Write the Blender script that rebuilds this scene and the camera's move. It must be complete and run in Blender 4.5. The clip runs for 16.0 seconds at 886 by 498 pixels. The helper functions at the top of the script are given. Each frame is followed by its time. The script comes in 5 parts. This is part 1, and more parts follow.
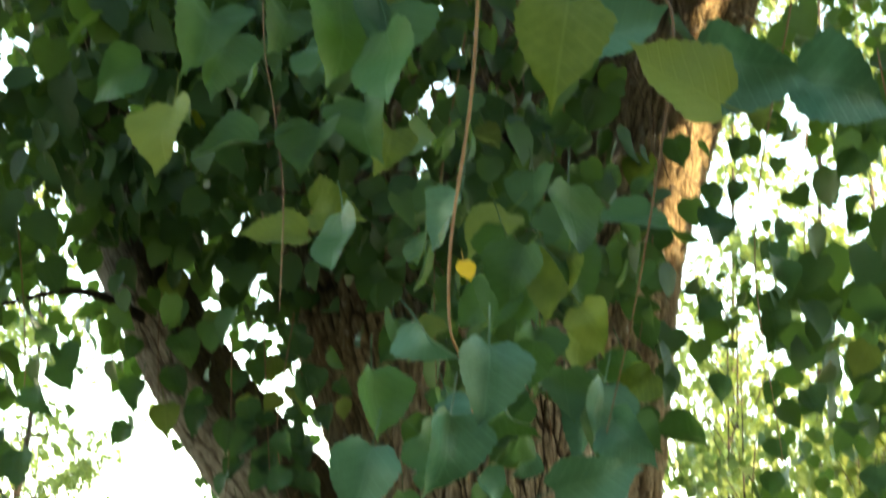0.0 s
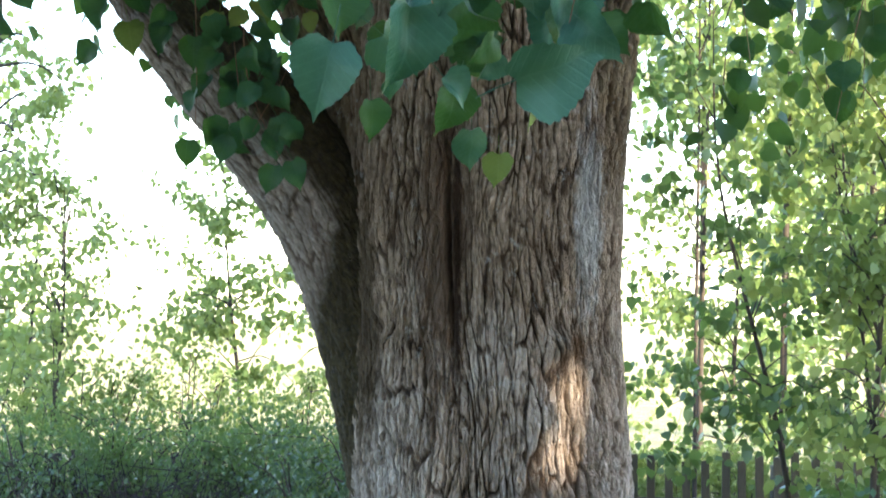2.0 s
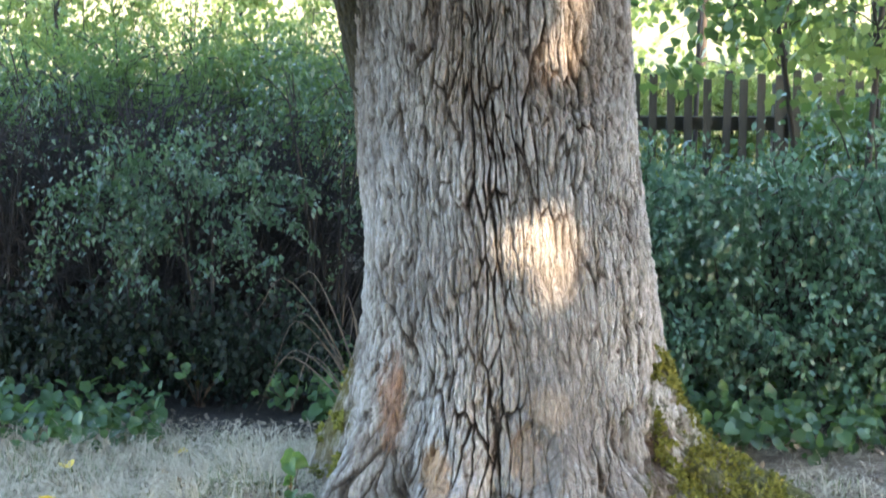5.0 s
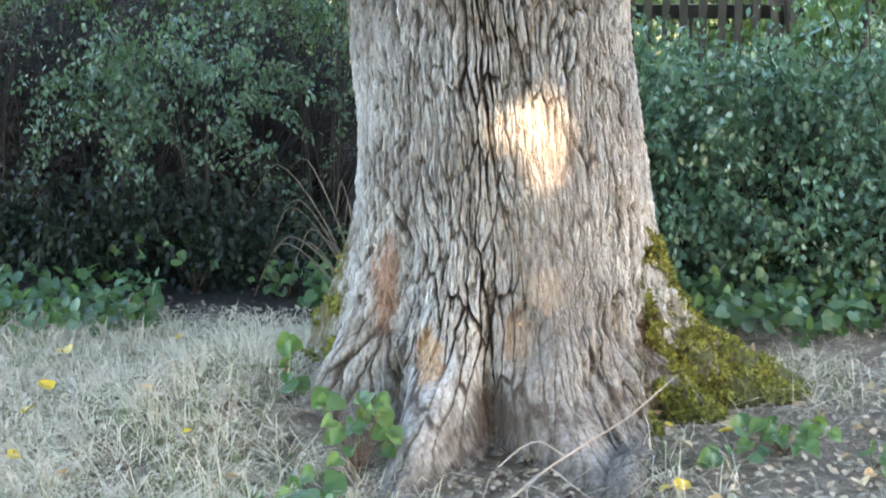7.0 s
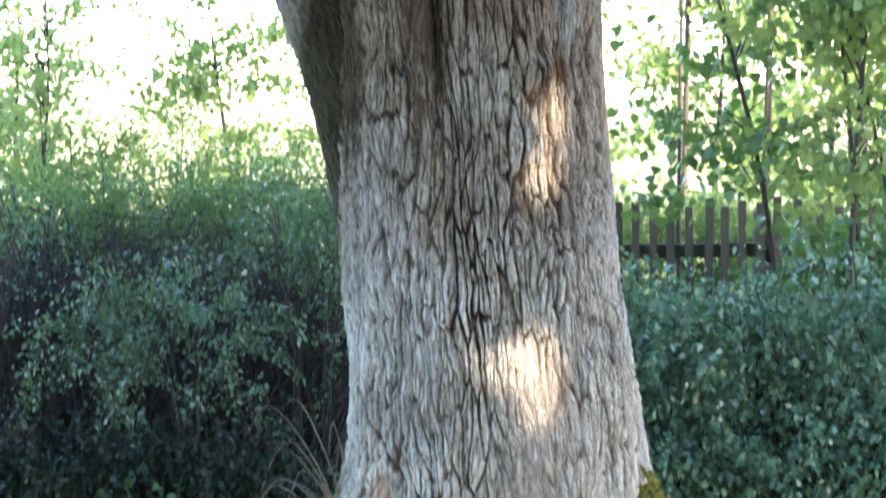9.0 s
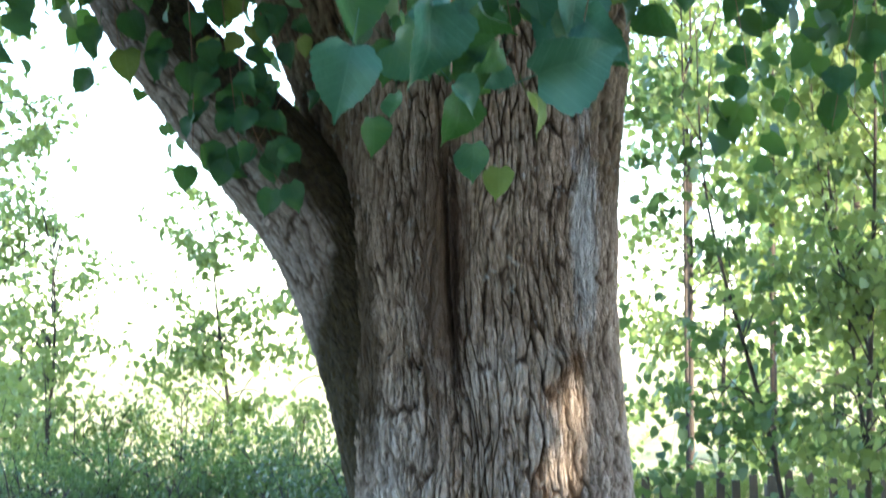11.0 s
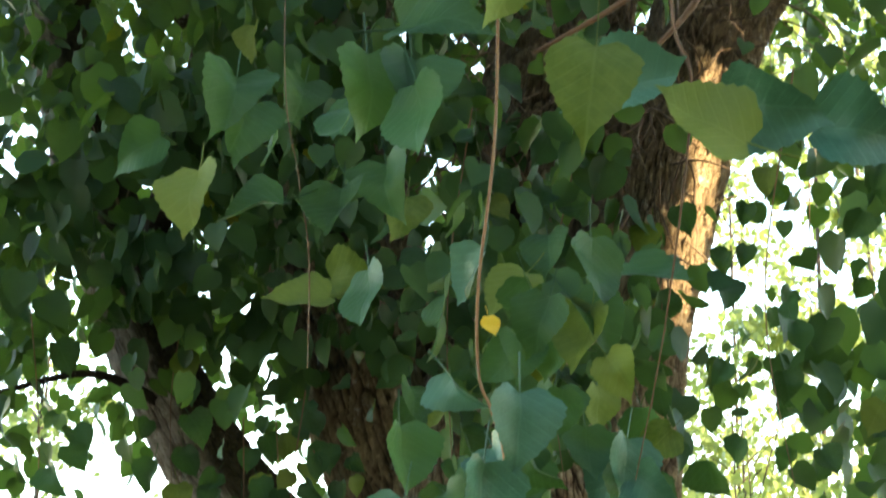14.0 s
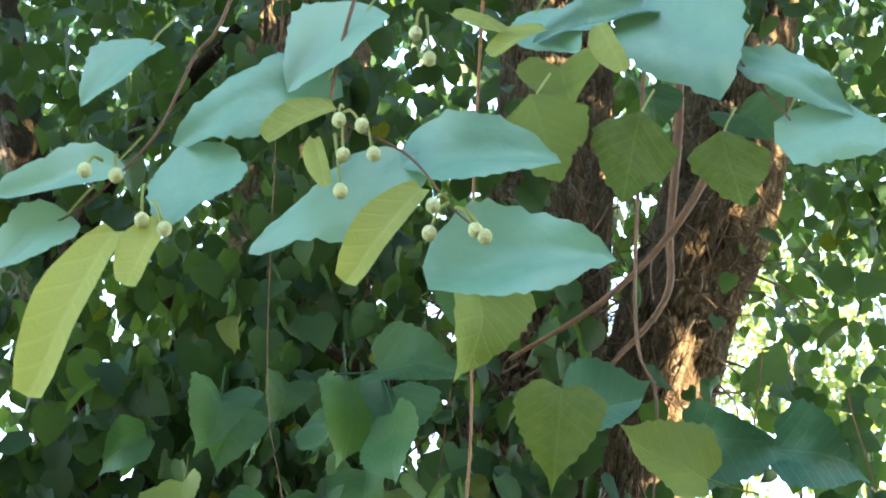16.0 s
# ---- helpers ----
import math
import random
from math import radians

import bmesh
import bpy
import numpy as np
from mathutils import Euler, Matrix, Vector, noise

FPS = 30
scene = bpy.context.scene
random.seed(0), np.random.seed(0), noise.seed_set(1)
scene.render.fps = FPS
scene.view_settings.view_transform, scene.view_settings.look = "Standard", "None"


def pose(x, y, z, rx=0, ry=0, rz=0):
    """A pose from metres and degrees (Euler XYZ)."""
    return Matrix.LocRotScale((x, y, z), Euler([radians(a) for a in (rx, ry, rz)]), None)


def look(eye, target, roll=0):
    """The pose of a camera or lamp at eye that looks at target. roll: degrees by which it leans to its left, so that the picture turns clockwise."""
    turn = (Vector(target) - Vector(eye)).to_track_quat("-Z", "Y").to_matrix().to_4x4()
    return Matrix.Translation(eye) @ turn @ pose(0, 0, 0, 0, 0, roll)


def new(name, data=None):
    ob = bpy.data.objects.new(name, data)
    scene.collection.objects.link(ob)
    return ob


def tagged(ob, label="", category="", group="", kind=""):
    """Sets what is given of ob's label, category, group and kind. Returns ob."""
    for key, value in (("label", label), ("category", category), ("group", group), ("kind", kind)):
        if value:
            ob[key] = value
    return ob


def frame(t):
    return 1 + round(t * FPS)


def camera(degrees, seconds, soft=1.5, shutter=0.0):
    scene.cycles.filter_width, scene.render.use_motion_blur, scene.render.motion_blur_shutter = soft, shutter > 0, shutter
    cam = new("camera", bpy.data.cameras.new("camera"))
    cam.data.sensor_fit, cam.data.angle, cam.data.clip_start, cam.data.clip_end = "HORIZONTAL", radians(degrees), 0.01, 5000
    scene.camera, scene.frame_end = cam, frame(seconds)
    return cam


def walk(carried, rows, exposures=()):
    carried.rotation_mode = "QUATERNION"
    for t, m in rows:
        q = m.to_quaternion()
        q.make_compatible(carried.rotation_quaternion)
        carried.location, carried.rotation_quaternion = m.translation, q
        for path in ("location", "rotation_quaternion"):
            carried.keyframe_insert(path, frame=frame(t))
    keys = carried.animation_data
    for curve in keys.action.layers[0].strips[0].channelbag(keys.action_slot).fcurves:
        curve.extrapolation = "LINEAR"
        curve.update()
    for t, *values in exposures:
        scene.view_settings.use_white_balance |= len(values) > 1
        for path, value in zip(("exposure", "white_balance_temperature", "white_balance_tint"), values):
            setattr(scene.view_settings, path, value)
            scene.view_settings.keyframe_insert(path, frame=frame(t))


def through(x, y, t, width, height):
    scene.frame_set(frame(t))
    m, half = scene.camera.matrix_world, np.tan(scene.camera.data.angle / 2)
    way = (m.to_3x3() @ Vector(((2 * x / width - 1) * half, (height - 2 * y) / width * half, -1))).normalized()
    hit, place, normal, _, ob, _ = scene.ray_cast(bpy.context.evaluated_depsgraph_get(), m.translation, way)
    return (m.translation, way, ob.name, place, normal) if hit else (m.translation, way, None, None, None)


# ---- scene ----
# ---- camera and its walk ----
# seconds, eye (m), pitch, yaw to the right, lean (degrees)
PATH = [
    (0, 0.012, -4.672, 1.771, 15.88, -3.43, 1.84),
    (0.5, 0.016, -4.648, 1.784, 10.60, -2.37, 1.01),
    (1, 0.022, -4.645, 1.789, 6.74, -2.18, 0.38),
    (1.5, 0.025, -4.642, 1.774, 3.60, -2.21, 0.43),
    (2, 0.024, -4.648, 1.745, 2.43, -2.22, 0.27),
    (2.5, 0.023, -4.647, 1.720, 1.18, -2.27, 0.51),
    (3, 0.022, -4.648, 1.700, -0.35, -2.28, 0.48),
    (3.5, 0.023, -4.664, 1.680, -2.89, -2.30, 0.49),
    (4, 0.024, -4.659, 1.660, -5.69, -2.28, 0.12),
    (4.5, 0.025, -4.666, 1.640, -8.15, -2.33, -0.04),
    (4.7, 0.026, -4.663, 1.633, -9.12, -2.34, -0.08),
    (5.3, 0.030, -4.672, 1.620, -11.33, -2.34, -0.16),
    (6, 0.035, -4.684, 1.608, -12.56, -2.34, -0.27),
    (6.8, 0.039, -4.696, 1.600, -13.58, -2.33, -0.38),
    (7, 0.042, -4.699, 1.600, -14.12, -2.27, -0.33),
    (7.5, 0.040, -4.698, 1.600, -15.16, -2.05, -0.36),
    (8, 0.038, -4.687, 1.595, -13.29, -1.91, -0.50),
    (8.5, 0.047, -4.694, 1.590, -9.12, -1.95, -0.96),
    (9, 0.039, -4.709, 1.598, -5.51, -1.84, -0.80),
    (9.2, 0.035, -4.715, 1.605, -4.22, -1.76, -1.08),
    (11.3, -0.021, -4.677, 1.720, 5.28, -1.56, -1.13),
    (11.5, -0.020, -4.680, 1.730, 6.48, -2.03, -0.86),
    (12, -0.028, -4.685, 1.750, 8.58, -2.68, -0.77),
    (12.5, -0.043, -4.662, 1.752, 11.29, -2.91, -0.68),
    (13, -0.038, -4.657, 1.745, 13.71, -3.30, 0.11),
    (13.5, -0.031, -4.677, 1.735, 16.57, -3.34, 0.42),
    (14, -0.018, -4.692, 1.725, 19.07, -3.37, 0.60),
    (14.5, 0.001, -4.718, 1.725, 21.60, -3.29, 0.39),
    (15, -0.002, -4.743, 1.738, 24.36, -2.95, 0.25),
    (15.5, 0.002, -4.774, 1.762, 26.66, -2.87, 0.03),
    (16, -0.007, -4.788, 1.768, 27.92, -2.69, -0.24),
]


def aim(x, y, z, pitch, yaw, lean):
    p, w = radians(pitch), radians(yaw)
    to = (x + math.sin(w) * math.cos(p), y + math.cos(w) * math.cos(p), z + math.sin(p))
    return look((x, y, z), to, lean)


cam = camera(31.0, 16.0, soft=1.85, shutter=0.5)
walk(cam, [(r[0], aim(*r[1:])) for r in PATH],
     exposures=[(0, 3.61, 8800, 2), (0.6, 3.56, 7000, 7), (1.2, 3.61, 6250, 12), (3, 3.5, 5950, 15), (4.5, 3.69, 6000, 16), (7, 4.18, 6450, 17), (8.5, 4.13, 6050, 14), (9.2, 3.89, 5750, 13), (11.5, 3.62, 5700, 12), (12.5, 3.68, 6150, 10), (14, 3.73, 7700, 7), (15, 3.93, 7500, 9), (16, 4.08, 6900, 13)])

# ---- world and sun ----
SUN_AZ, SUN_EL = radians(42), radians(24)   # azimuth from -y towards +x
TO_SUN = Vector((math.sin(SUN_AZ) * math.cos(SUN_EL), -math.cos(SUN_AZ) * math.cos(SUN_EL), math.sin(SUN_EL)))
world = bpy.data.worlds.new("sky")
scene.world = world
world.use_nodes = True
wn = world.node_tree.nodes
sky = wn.new("ShaderNodeTexSky")
sky.sky_type, sky.sun_disc = "NISHITA", False
sky.sun_elevation, sky.sun_rotation = SUN_EL, math.atan2(TO_SUN.x, TO_SUN.y)
sky.dust_density, sky.air_density = 0.8, 1.2
wn["Background"].inputs["Strength"].default_value = 0.12
world.node_tree.links.new(sky.outputs[0], wn["Background"].inputs[0])
sun = new("sun", bpy.data.lights.new("sun", "SUN"))
sun.data.energy, sun.data.angle, sun.data.color = 3.4, radians(0.5), (1.0, 0.77, 0.50)
sun.matrix_world = look(TO_SUN * 30, (0, 0, 0))

# ---- small tools ----
rng = np.random.default_rng(7)


def hash2(ix, iy, seed):
    h = (ix.astype(np.int64) * 374761393 + iy.astype(np.int64) * 668265263 + seed * 2147483647) & 0xFFFFFFFF
    h = ((h ^ (h >> 13)) * 1274126177) & 0xFFFFFFFF
    return ((h ^ (h >> 16)) & 0xFFFFFF) / float(0xFFFFFF)


def vnoise(x, y, seed=0):
    ix, iy = np.floor(x), np.floor(y)
    fx, fy = x - ix, y - iy
    fx, fy = fx * fx * (3 - 2 * fx), fy * fy * (3 - 2 * fy)
    a, b = hash2(ix, iy, seed), hash2(ix + 1, iy, seed)
    c, d = hash2(ix, iy + 1, seed), hash2(ix + 1, iy + 1, seed)
    return (a * (1 - fx) + b * fx) * (1 - fy) + (c * (1 - fx) + d * fx) * fy


def cells(x, y, seed=0):
    """Distance to the nearest cell border, about 0 at a border and 1 in a cell's middle."""
    ix, iy = np.floor(x), np.floor(y)
    f1, f2 = np.full(x.shape, 9.0), np.full(x.shape, 9.0)
    for dx in (-1, 0, 1):
        for dy in (-1, 0, 1):
            cx, cy = ix + dx, iy + dy
            d = np.hypot(cx + hash2(cx, cy, seed) - x, cy + hash2(cx, cy, seed + 5) - y)
            f2 = np.where(d < f1, f1, np.minimum(f2, d))
            f1 = np.minimum(f1, d)
    return f2 - f1


def mesh_of(name, verts, faces, material, smooth=False):
    """A mesh from arrays; faces is an (n, k) array or a list of such arrays."""
    me = bpy.data.meshes.new(name)
    groups = faces if isinstance(faces, list) else [faces]
    verts = np.asarray(verts, dtype=np.float32)
    me.vertices.add(len(verts))
    me.vertices.foreach_set("co", verts.ravel())
    loops = np.concatenate([np.asarray(g).ravel() for g in groups])
    sizes = np.concatenate([np.full(len(g), np.asarray(g).shape[1]) for g in groups])
    me.loops.add(len(loops))
    me.loops.foreach_set("vertex_index", loops.astype(np.int32))
    me.polygons.add(len(sizes))
    me.polygons.foreach_set("loop_start", np.concatenate([[0], np.cumsum(sizes)[:-1]]).astype(np.int32))
    me.polygons.foreach_set("loop_total", sizes.astype(np.int32))
    if smooth:
        me.polygons.foreach_set("use_smooth", np.ones(len(sizes), dtype=bool))
    me.update(calc_edges=True)
    me.validate()
    if material:
        me.materials.append(material)
    return me


def thing(name, label, category, group="", kind="", data=None, at=(0, 0, 0)):
    ob = new(name, data)
    ob.location = at
    return tagged(ob, label, category, group, kind)


def child(name, me, parent, label="", kind=""):
    ob = new(name, me)
    ob.parent = parent
    return tagged(ob, label, "", "", kind)


def spline(points, n):
    """Catmull-Rom through the points (rows of any width), n samples."""
    p = np.asarray(points, dtype=float)
    p = np.vstack([2 * p[0] - p[1], p, 2 * p[-1] - p[-2]])
    t = np.linspace(0, len(p) - 3 - 1e-6, n)
    i = t.astype(int)
    s = (t - i)[:, None]
    a, b, c, d = p[i], p[i + 1], p[i + 2], p[i + 3]
    return 0.5 * (2 * b + (c - a) * s + (2 * a - 5 * b + 4 * c - d) * s ** 2 + (3 * b - a - 3 * c + d) * s ** 3)


def tube(points, sides=6, n=12):
    """Vertices and quads of a tapered tube; points are rows of x, y, z, radius."""
    q = spline(points, n)
    c, r = q[:, :3], np.maximum(q[:, 3], 0.0004)
    d = np.gradient(c, axis=0)
    d /= np.linalg.norm(d, axis=1)[:, None] + 1e-9
    ref = np.array([0.12, 1.0, 0.07])
    s = np.cross(d, ref)
    s /= np.linalg.norm(s, axis=1)[:, None] + 1e-9
    u = np.cross(s, d)
    a = np.linspace(0, 2 * np.pi, sides, endpoint=False)
    v = c[:, None] + r[:, None, None] * (np.cos(a)[None, :, None] * s[:, None] + np.sin(a)[None, :, None] * u[:, None])
    k = np.arange(n - 1)[:, None] * sides
    j = np.arange(sides)[None]
    f = np.stack([k + j, k + (j + 1) % sides, k + sides + (j + 1) % sides, k + sides + j], -1).reshape(-1, 4)
    return v.reshape(-1, 3), f


def tubes(list_of_points, sides=5, n=8):
    vs, fs, base = [], [], 0
    for p in list_of_points:
        v, f = tube(p, sides, n)
        vs.append(v)
        fs.append(f + base)
        base += len(v)
    return np.vstack(vs), np.vstack(fs)


# Leaf outlines, 1 long, base at the origin, tip along +y, folded a little along the midrib
LIME_V = np.array([[0, 0, 0], [-.25, -.08, .05], [-.47, .14, .08], [-.49, .45, .06], [-.31, .76, .02], [0, 1.03, -.09],
                   [.31, .76, .02], [.49, .45, .06], [.47, .14, .08], [.25, -.08, .05], [0, .45, 0]])
LIME_V[:, 2] *= 1.9
LIME_F = np.array([[10, 0, 1], [10, 1, 2], [10, 2, 3], [10, 3, 4], [10, 4, 5], [10, 5, 6], [10, 6, 7], [10, 7, 8], [10, 8, 9], [10, 9, 0]])
SMALL_V = np.array([[0, 0, 0], [-.3, .45, .07], [0, 1, -.03], [.3, .45, .07], [0, .5, 0]])
SMALL_F = np.array([[4, 0, 1], [4, 1, 2], [4, 2, 3], [4, 3, 0]])
BIG_V = np.array([[0, 0, 0], [-.38, .12, .04], [-.4, .5, .05], [0, 1.05, -.04], [.4, .5, .05], [.38, .12, .04], [0, .45, 0]])
BIG_F = np.array([[6, 0, 1], [6, 1, 2], [6, 2, 3], [6, 3, 4], [6, 4, 5], [6, 5, 0]])


def leaf_frames(tip, up):
    """Rotations whose y axis is the tip direction and whose z axis is near up."""
    y = tip / (np.linalg.norm(tip, axis=1)[:, None] + 1e-9)
    x = np.cross(y, up)
    x /= np.linalg.norm(x, axis=1)[:, None] + 1e-9
    return np.stack([x, y, np.cross(x, y)], -1)


def leaves(pos, tip, up, size, tv, tf):
    """One array mesh of many leaves: places, tip directions, face directions, lengths."""
    m = leaf_frames(tip, up)
    v = np.einsum("nij,kj->nki", m, tv) * size[:, None, None] + pos[:, None]
    f = tf[None] + (np.arange(len(pos)) * len(tv))[:, None, None]
    return v.reshape(-1, 3), f.reshape(-1, tf.shape[1])


def random_leaves(pos, size, tv, tf, hang=0.6, face=(0, -0.6, 0.5), spread=1.0):
    n = len(pos)
    tip = rng.normal(0, 1, (n, 3)) * 0.6 + np.array([0, 0, -hang * 1.6])
    up = rng.normal(0, spread, (n, 3)) + np.array(face)
    return leaves(pos, tip, up, size, tv, tf)


# ---- materials ----
def nodes_of(name):
    m = bpy.data.materials.new(name)
    m.use_nodes = True
    t = m.node_tree
    return m, t, t.nodes["Principled BSDF"]


def put(t, kind, **inputs):
    n = t.nodes.new(kind)
    for k, v in inputs.items():
        n.inputs[k.replace("_", " ")].default_value = v
    return n


def ramp(t, src, stops):
    n = t.nodes.new("ShaderNodeValToRGB")
    while len(n.color_ramp.elements) < len(stops):
        n.color_ramp.elements.new(0.5)
    for e, (p, c) in zip(n.color_ramp.elements, stops):
        e.position, e.color = p, (*c, 1) if len(c) == 3 else c
    t.links.new(src, n.inputs[0])
    return n.outputs[0]


def noise_tex(t, scale, vec=None, detail=4.0, rough=0.6):
    n = put(t, "ShaderNodeTexNoise", Scale=scale, Detail=detail, Roughness=rough)
    if vec:
        t.links.new(vec, n.inputs["Vector"])
    return n.outputs["Fac"]


def mixed(t, fac, a, b):
    n = t.nodes.new("ShaderNodeMix")
    n.data_type = "RGBA"
    for sock, val in ((n.inputs[0], fac), (n.inputs[6], a), (n.inputs[7], b)):
        if isinstance(val, (int, float)):
            sock.default_value = val
        elif isinstance(val, tuple):
            sock.default_value = (*val, 1)
        else:
            t.links.new(val, sock)
    return n.outputs[2]


def calc(t, op, a, b=None, c=None):
    n = t.nodes.new("ShaderNodeMath")
    n.operation = op
    for i, val in enumerate((a, b, c)):
        if val is None:
            continue
        if isinstance(val, (int, float)):
            n.inputs[i].default_value = val
        else:
            t.links.new(val, n.inputs[i])
    return n.outputs[0]


def bumped(t, bsdf, height, strength, distance):
    b = put(t, "ShaderNodeBump", Strength=strength, Distance=distance)
    t.links.new(height, b.inputs["Height"])
    t.links.new(b.outputs[0], bsdf.inputs["Normal"])


def leaf_material(name, dark, light, glow, through=0.35, rough=0.42, by_object=False, yellow=None, scale=40.0, veins=False, gloss=0.3):
    """A thin leaf: glossy upper skin, light coming through, veins and blotches."""
    m, t, b = nodes_of(name)
    co = t.nodes.new("ShaderNodeTexCoord").outputs["Object"]
    if by_object:
        rnd = t.nodes.new("ShaderNodeObjectInfo").outputs["Random"]
    else:
        rnd = t.nodes.new("ShaderNodeNewGeometry").outputs["Random Per Island"]
    col = ramp(t, rnd, [(0.0, dark), (0.55, tuple((x + y) / 2 for x, y in zip(dark, light))), (1.0, light)])
    if yellow:
        col = mixed(t, ramp(t, rnd, [(0.994, (0, 0, 0)), (0.995, (1, 1, 1))]), col, yellow)
    blot = noise_tex(t, scale, co, 3.0)
    col = mixed(t, ramp(t, blot, [(0.35, (0, 0, 0)), (0.75, (0.5, 0.5, 0.5))]), col, light)
    relief = noise_tex(t, scale * 4, co, 2.0)
    if veins:
        sp = t.nodes.new("ShaderNodeSeparateXYZ")
        t.links.new(co, sp.inputs[0])
        ax = calc(t, "ABSOLUTE", sp.outputs["X"])
        side = calc(t, "PINGPONG", calc(t, "SUBTRACT", sp.outputs["Y"], calc(t, "MULTIPLY", ax, 0.85)), 0.08)
        vein = calc(t, "MAXIMUM", ramp(t, ax, [(0.008, (1, 1, 1)), (0.022, (0, 0, 0))]), ramp(t, side, [(0.004, (0.7, 0.7, 0.7)), (0.018, (0, 0, 0))]))
        col = mixed(t, calc(t, "MULTIPLY", vein, 0.14), col, tuple(min(1, x * 1.6 + 0.03) for x in light))
        relief = calc(t, "SUBTRACT", calc(t, "MULTIPLY", relief, 0.4), vein)
    t.links.new(col, b.inputs["Base Color"])
    b.inputs["Roughness"].default_value = rough
    b.inputs["Specular IOR Level"].default_value = gloss
    bumped(t, b, relief, 0.2 if veins else 0.15, 0.012 if veins else 0.002)
    tr = t.nodes.new("ShaderNodeBsdfTranslucent")
    t.links.new(mixed(t, 0.7, col, glow), tr.inputs["Color"])
    mx = t.nodes.new("ShaderNodeMixShader")
    mx.inputs[0].default_value = through
    t.links.new(b.outputs[0], mx.inputs[1])
    t.links.new(tr.outputs[0], mx.inputs[2])
    t.links.new(mx.outputs[0], t.nodes["Material Output"].inputs["Surface"])
    return m


def bark_material(name, base, pale, brown, moss_top=0.0, scars=(), moss_at=None, warm_above=0.0, lean=0.0):
    m, t, b = nodes_of(name)
    place = co = t.nodes.new("ShaderNodeTexCoord").outputs["Object"]
    if lean:   # the grain follows a leaning limb
        turn = put(t, "ShaderNodeMapping")
        turn.inputs["Rotation"].default_value = (0, radians(lean), 0)
        t.links.new(co, turn.inputs["Vector"])
        co = turn.outputs[0]
    mp = put(t, "ShaderNodeMapping")
    mp.inputs["Scale"].default_value = (1, 1, 0.18)
    t.links.new(co, mp.inputs["Vector"])
    long = mp.outputs[0]
    mp2 = put(t, "ShaderNodeMapping")
    mp2.inputs["Scale"].default_value = (1, 1, 0.45)
    t.links.new(co, mp2.inputs["Vector"])
    long2 = mp2.outputs[0]
    fine = noise_tex(t, 70, long, 6.0, 0.7)
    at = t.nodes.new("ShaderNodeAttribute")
    at.attribute_name = "cork_and_crack_shade"
    warp = put(t, "ShaderNodeTexNoise", Scale=9.0, Detail=3.0)
    t.links.new(co, warp.inputs["Vector"])
    shift = t.nodes.new("ShaderNodeVectorMath")
    shift.operation = "MULTIPLY_ADD"
    shift.inputs[1].default_value = (0.07, 0.07, 0.07)
    t.links.new(warp.outputs["Color"], shift.inputs[0])
    t.links.new(co, shift.inputs[2])
    flakes = []
    for scale, tall in ((44.0, 0.22), (105.0, 0.38)):
        st = put(t, "ShaderNodeMapping")
        st.inputs["Scale"].default_value = (1, 1, tall)
        t.links.new(shift.outputs[0], st.inputs["Vector"])
        vo = put(t, "ShaderNodeTexVoronoi", Scale=scale)
        vo.feature = "DISTANCE_TO_EDGE"
        t.links.new(st.outputs[0], vo.inputs["Vector"])
        flakes.append(ramp(t, vo.outputs["Distance"], [(0.0, (0, 0, 0)), (0.14, (0.6, 0.6, 0.6)), (0.35, (1, 1, 1))]))
    crack = calc(t, "MULTIPLY", flakes[0], calc(t, "ADD", calc(t, "MULTIPLY", flakes[1], 0.6), 0.4))
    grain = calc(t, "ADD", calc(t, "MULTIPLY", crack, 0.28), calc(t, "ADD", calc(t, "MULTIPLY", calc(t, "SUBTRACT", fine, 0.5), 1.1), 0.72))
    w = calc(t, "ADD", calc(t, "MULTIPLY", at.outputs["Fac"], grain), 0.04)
    # crack floors: inner bark brown cut to a quarter, shade put into colour
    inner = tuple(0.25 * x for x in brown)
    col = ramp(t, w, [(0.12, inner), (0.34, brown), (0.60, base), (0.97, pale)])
    big = noise_tex(t, 2.6, co, 4.0)
    col = mixed(t, ramp(t, big, [(0.46, (0, 0, 0)), (0.68, (0.55, 0.55, 0.55))]), col, brown)
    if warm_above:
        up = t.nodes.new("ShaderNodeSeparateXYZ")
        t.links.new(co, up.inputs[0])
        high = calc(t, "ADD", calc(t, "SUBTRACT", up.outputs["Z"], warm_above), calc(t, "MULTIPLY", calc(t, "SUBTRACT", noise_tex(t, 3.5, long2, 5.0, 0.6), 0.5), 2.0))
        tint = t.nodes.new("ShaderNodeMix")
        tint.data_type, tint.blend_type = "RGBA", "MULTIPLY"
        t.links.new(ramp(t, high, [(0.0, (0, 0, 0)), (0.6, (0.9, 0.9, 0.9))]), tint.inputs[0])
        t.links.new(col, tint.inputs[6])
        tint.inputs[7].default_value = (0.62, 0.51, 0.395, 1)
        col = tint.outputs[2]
    lich = noise_tex(t, 26, co, 5.0, 0.7)
    col = mixed(t, ramp(t, lich, [(0.6, (0, 0, 0)), (0.7, (0.55, 0.55, 0.55))]), col, (0.40, 0.43, 0.42))
    wob = noise_tex(t, 26, long2, 6.0, 0.75)
    for (x, y, z, sx, sz, tone) in scars:
        sub = t.nodes.new("ShaderNodeVectorMath")
        sub.operation = "SUBTRACT"
        sub.inputs[1].default_value = (x, y, z)
        t.links.new(co, sub.inputs[0])
        sc = t.nodes.new("ShaderNodeVectorMath")
        sc.operation = "MULTIPLY"
        sc.inputs[1].default_value = (1 / sx, 1 / 0.35, 1 / sz)
        t.links.new(sub.outputs[0], sc.inputs[0])
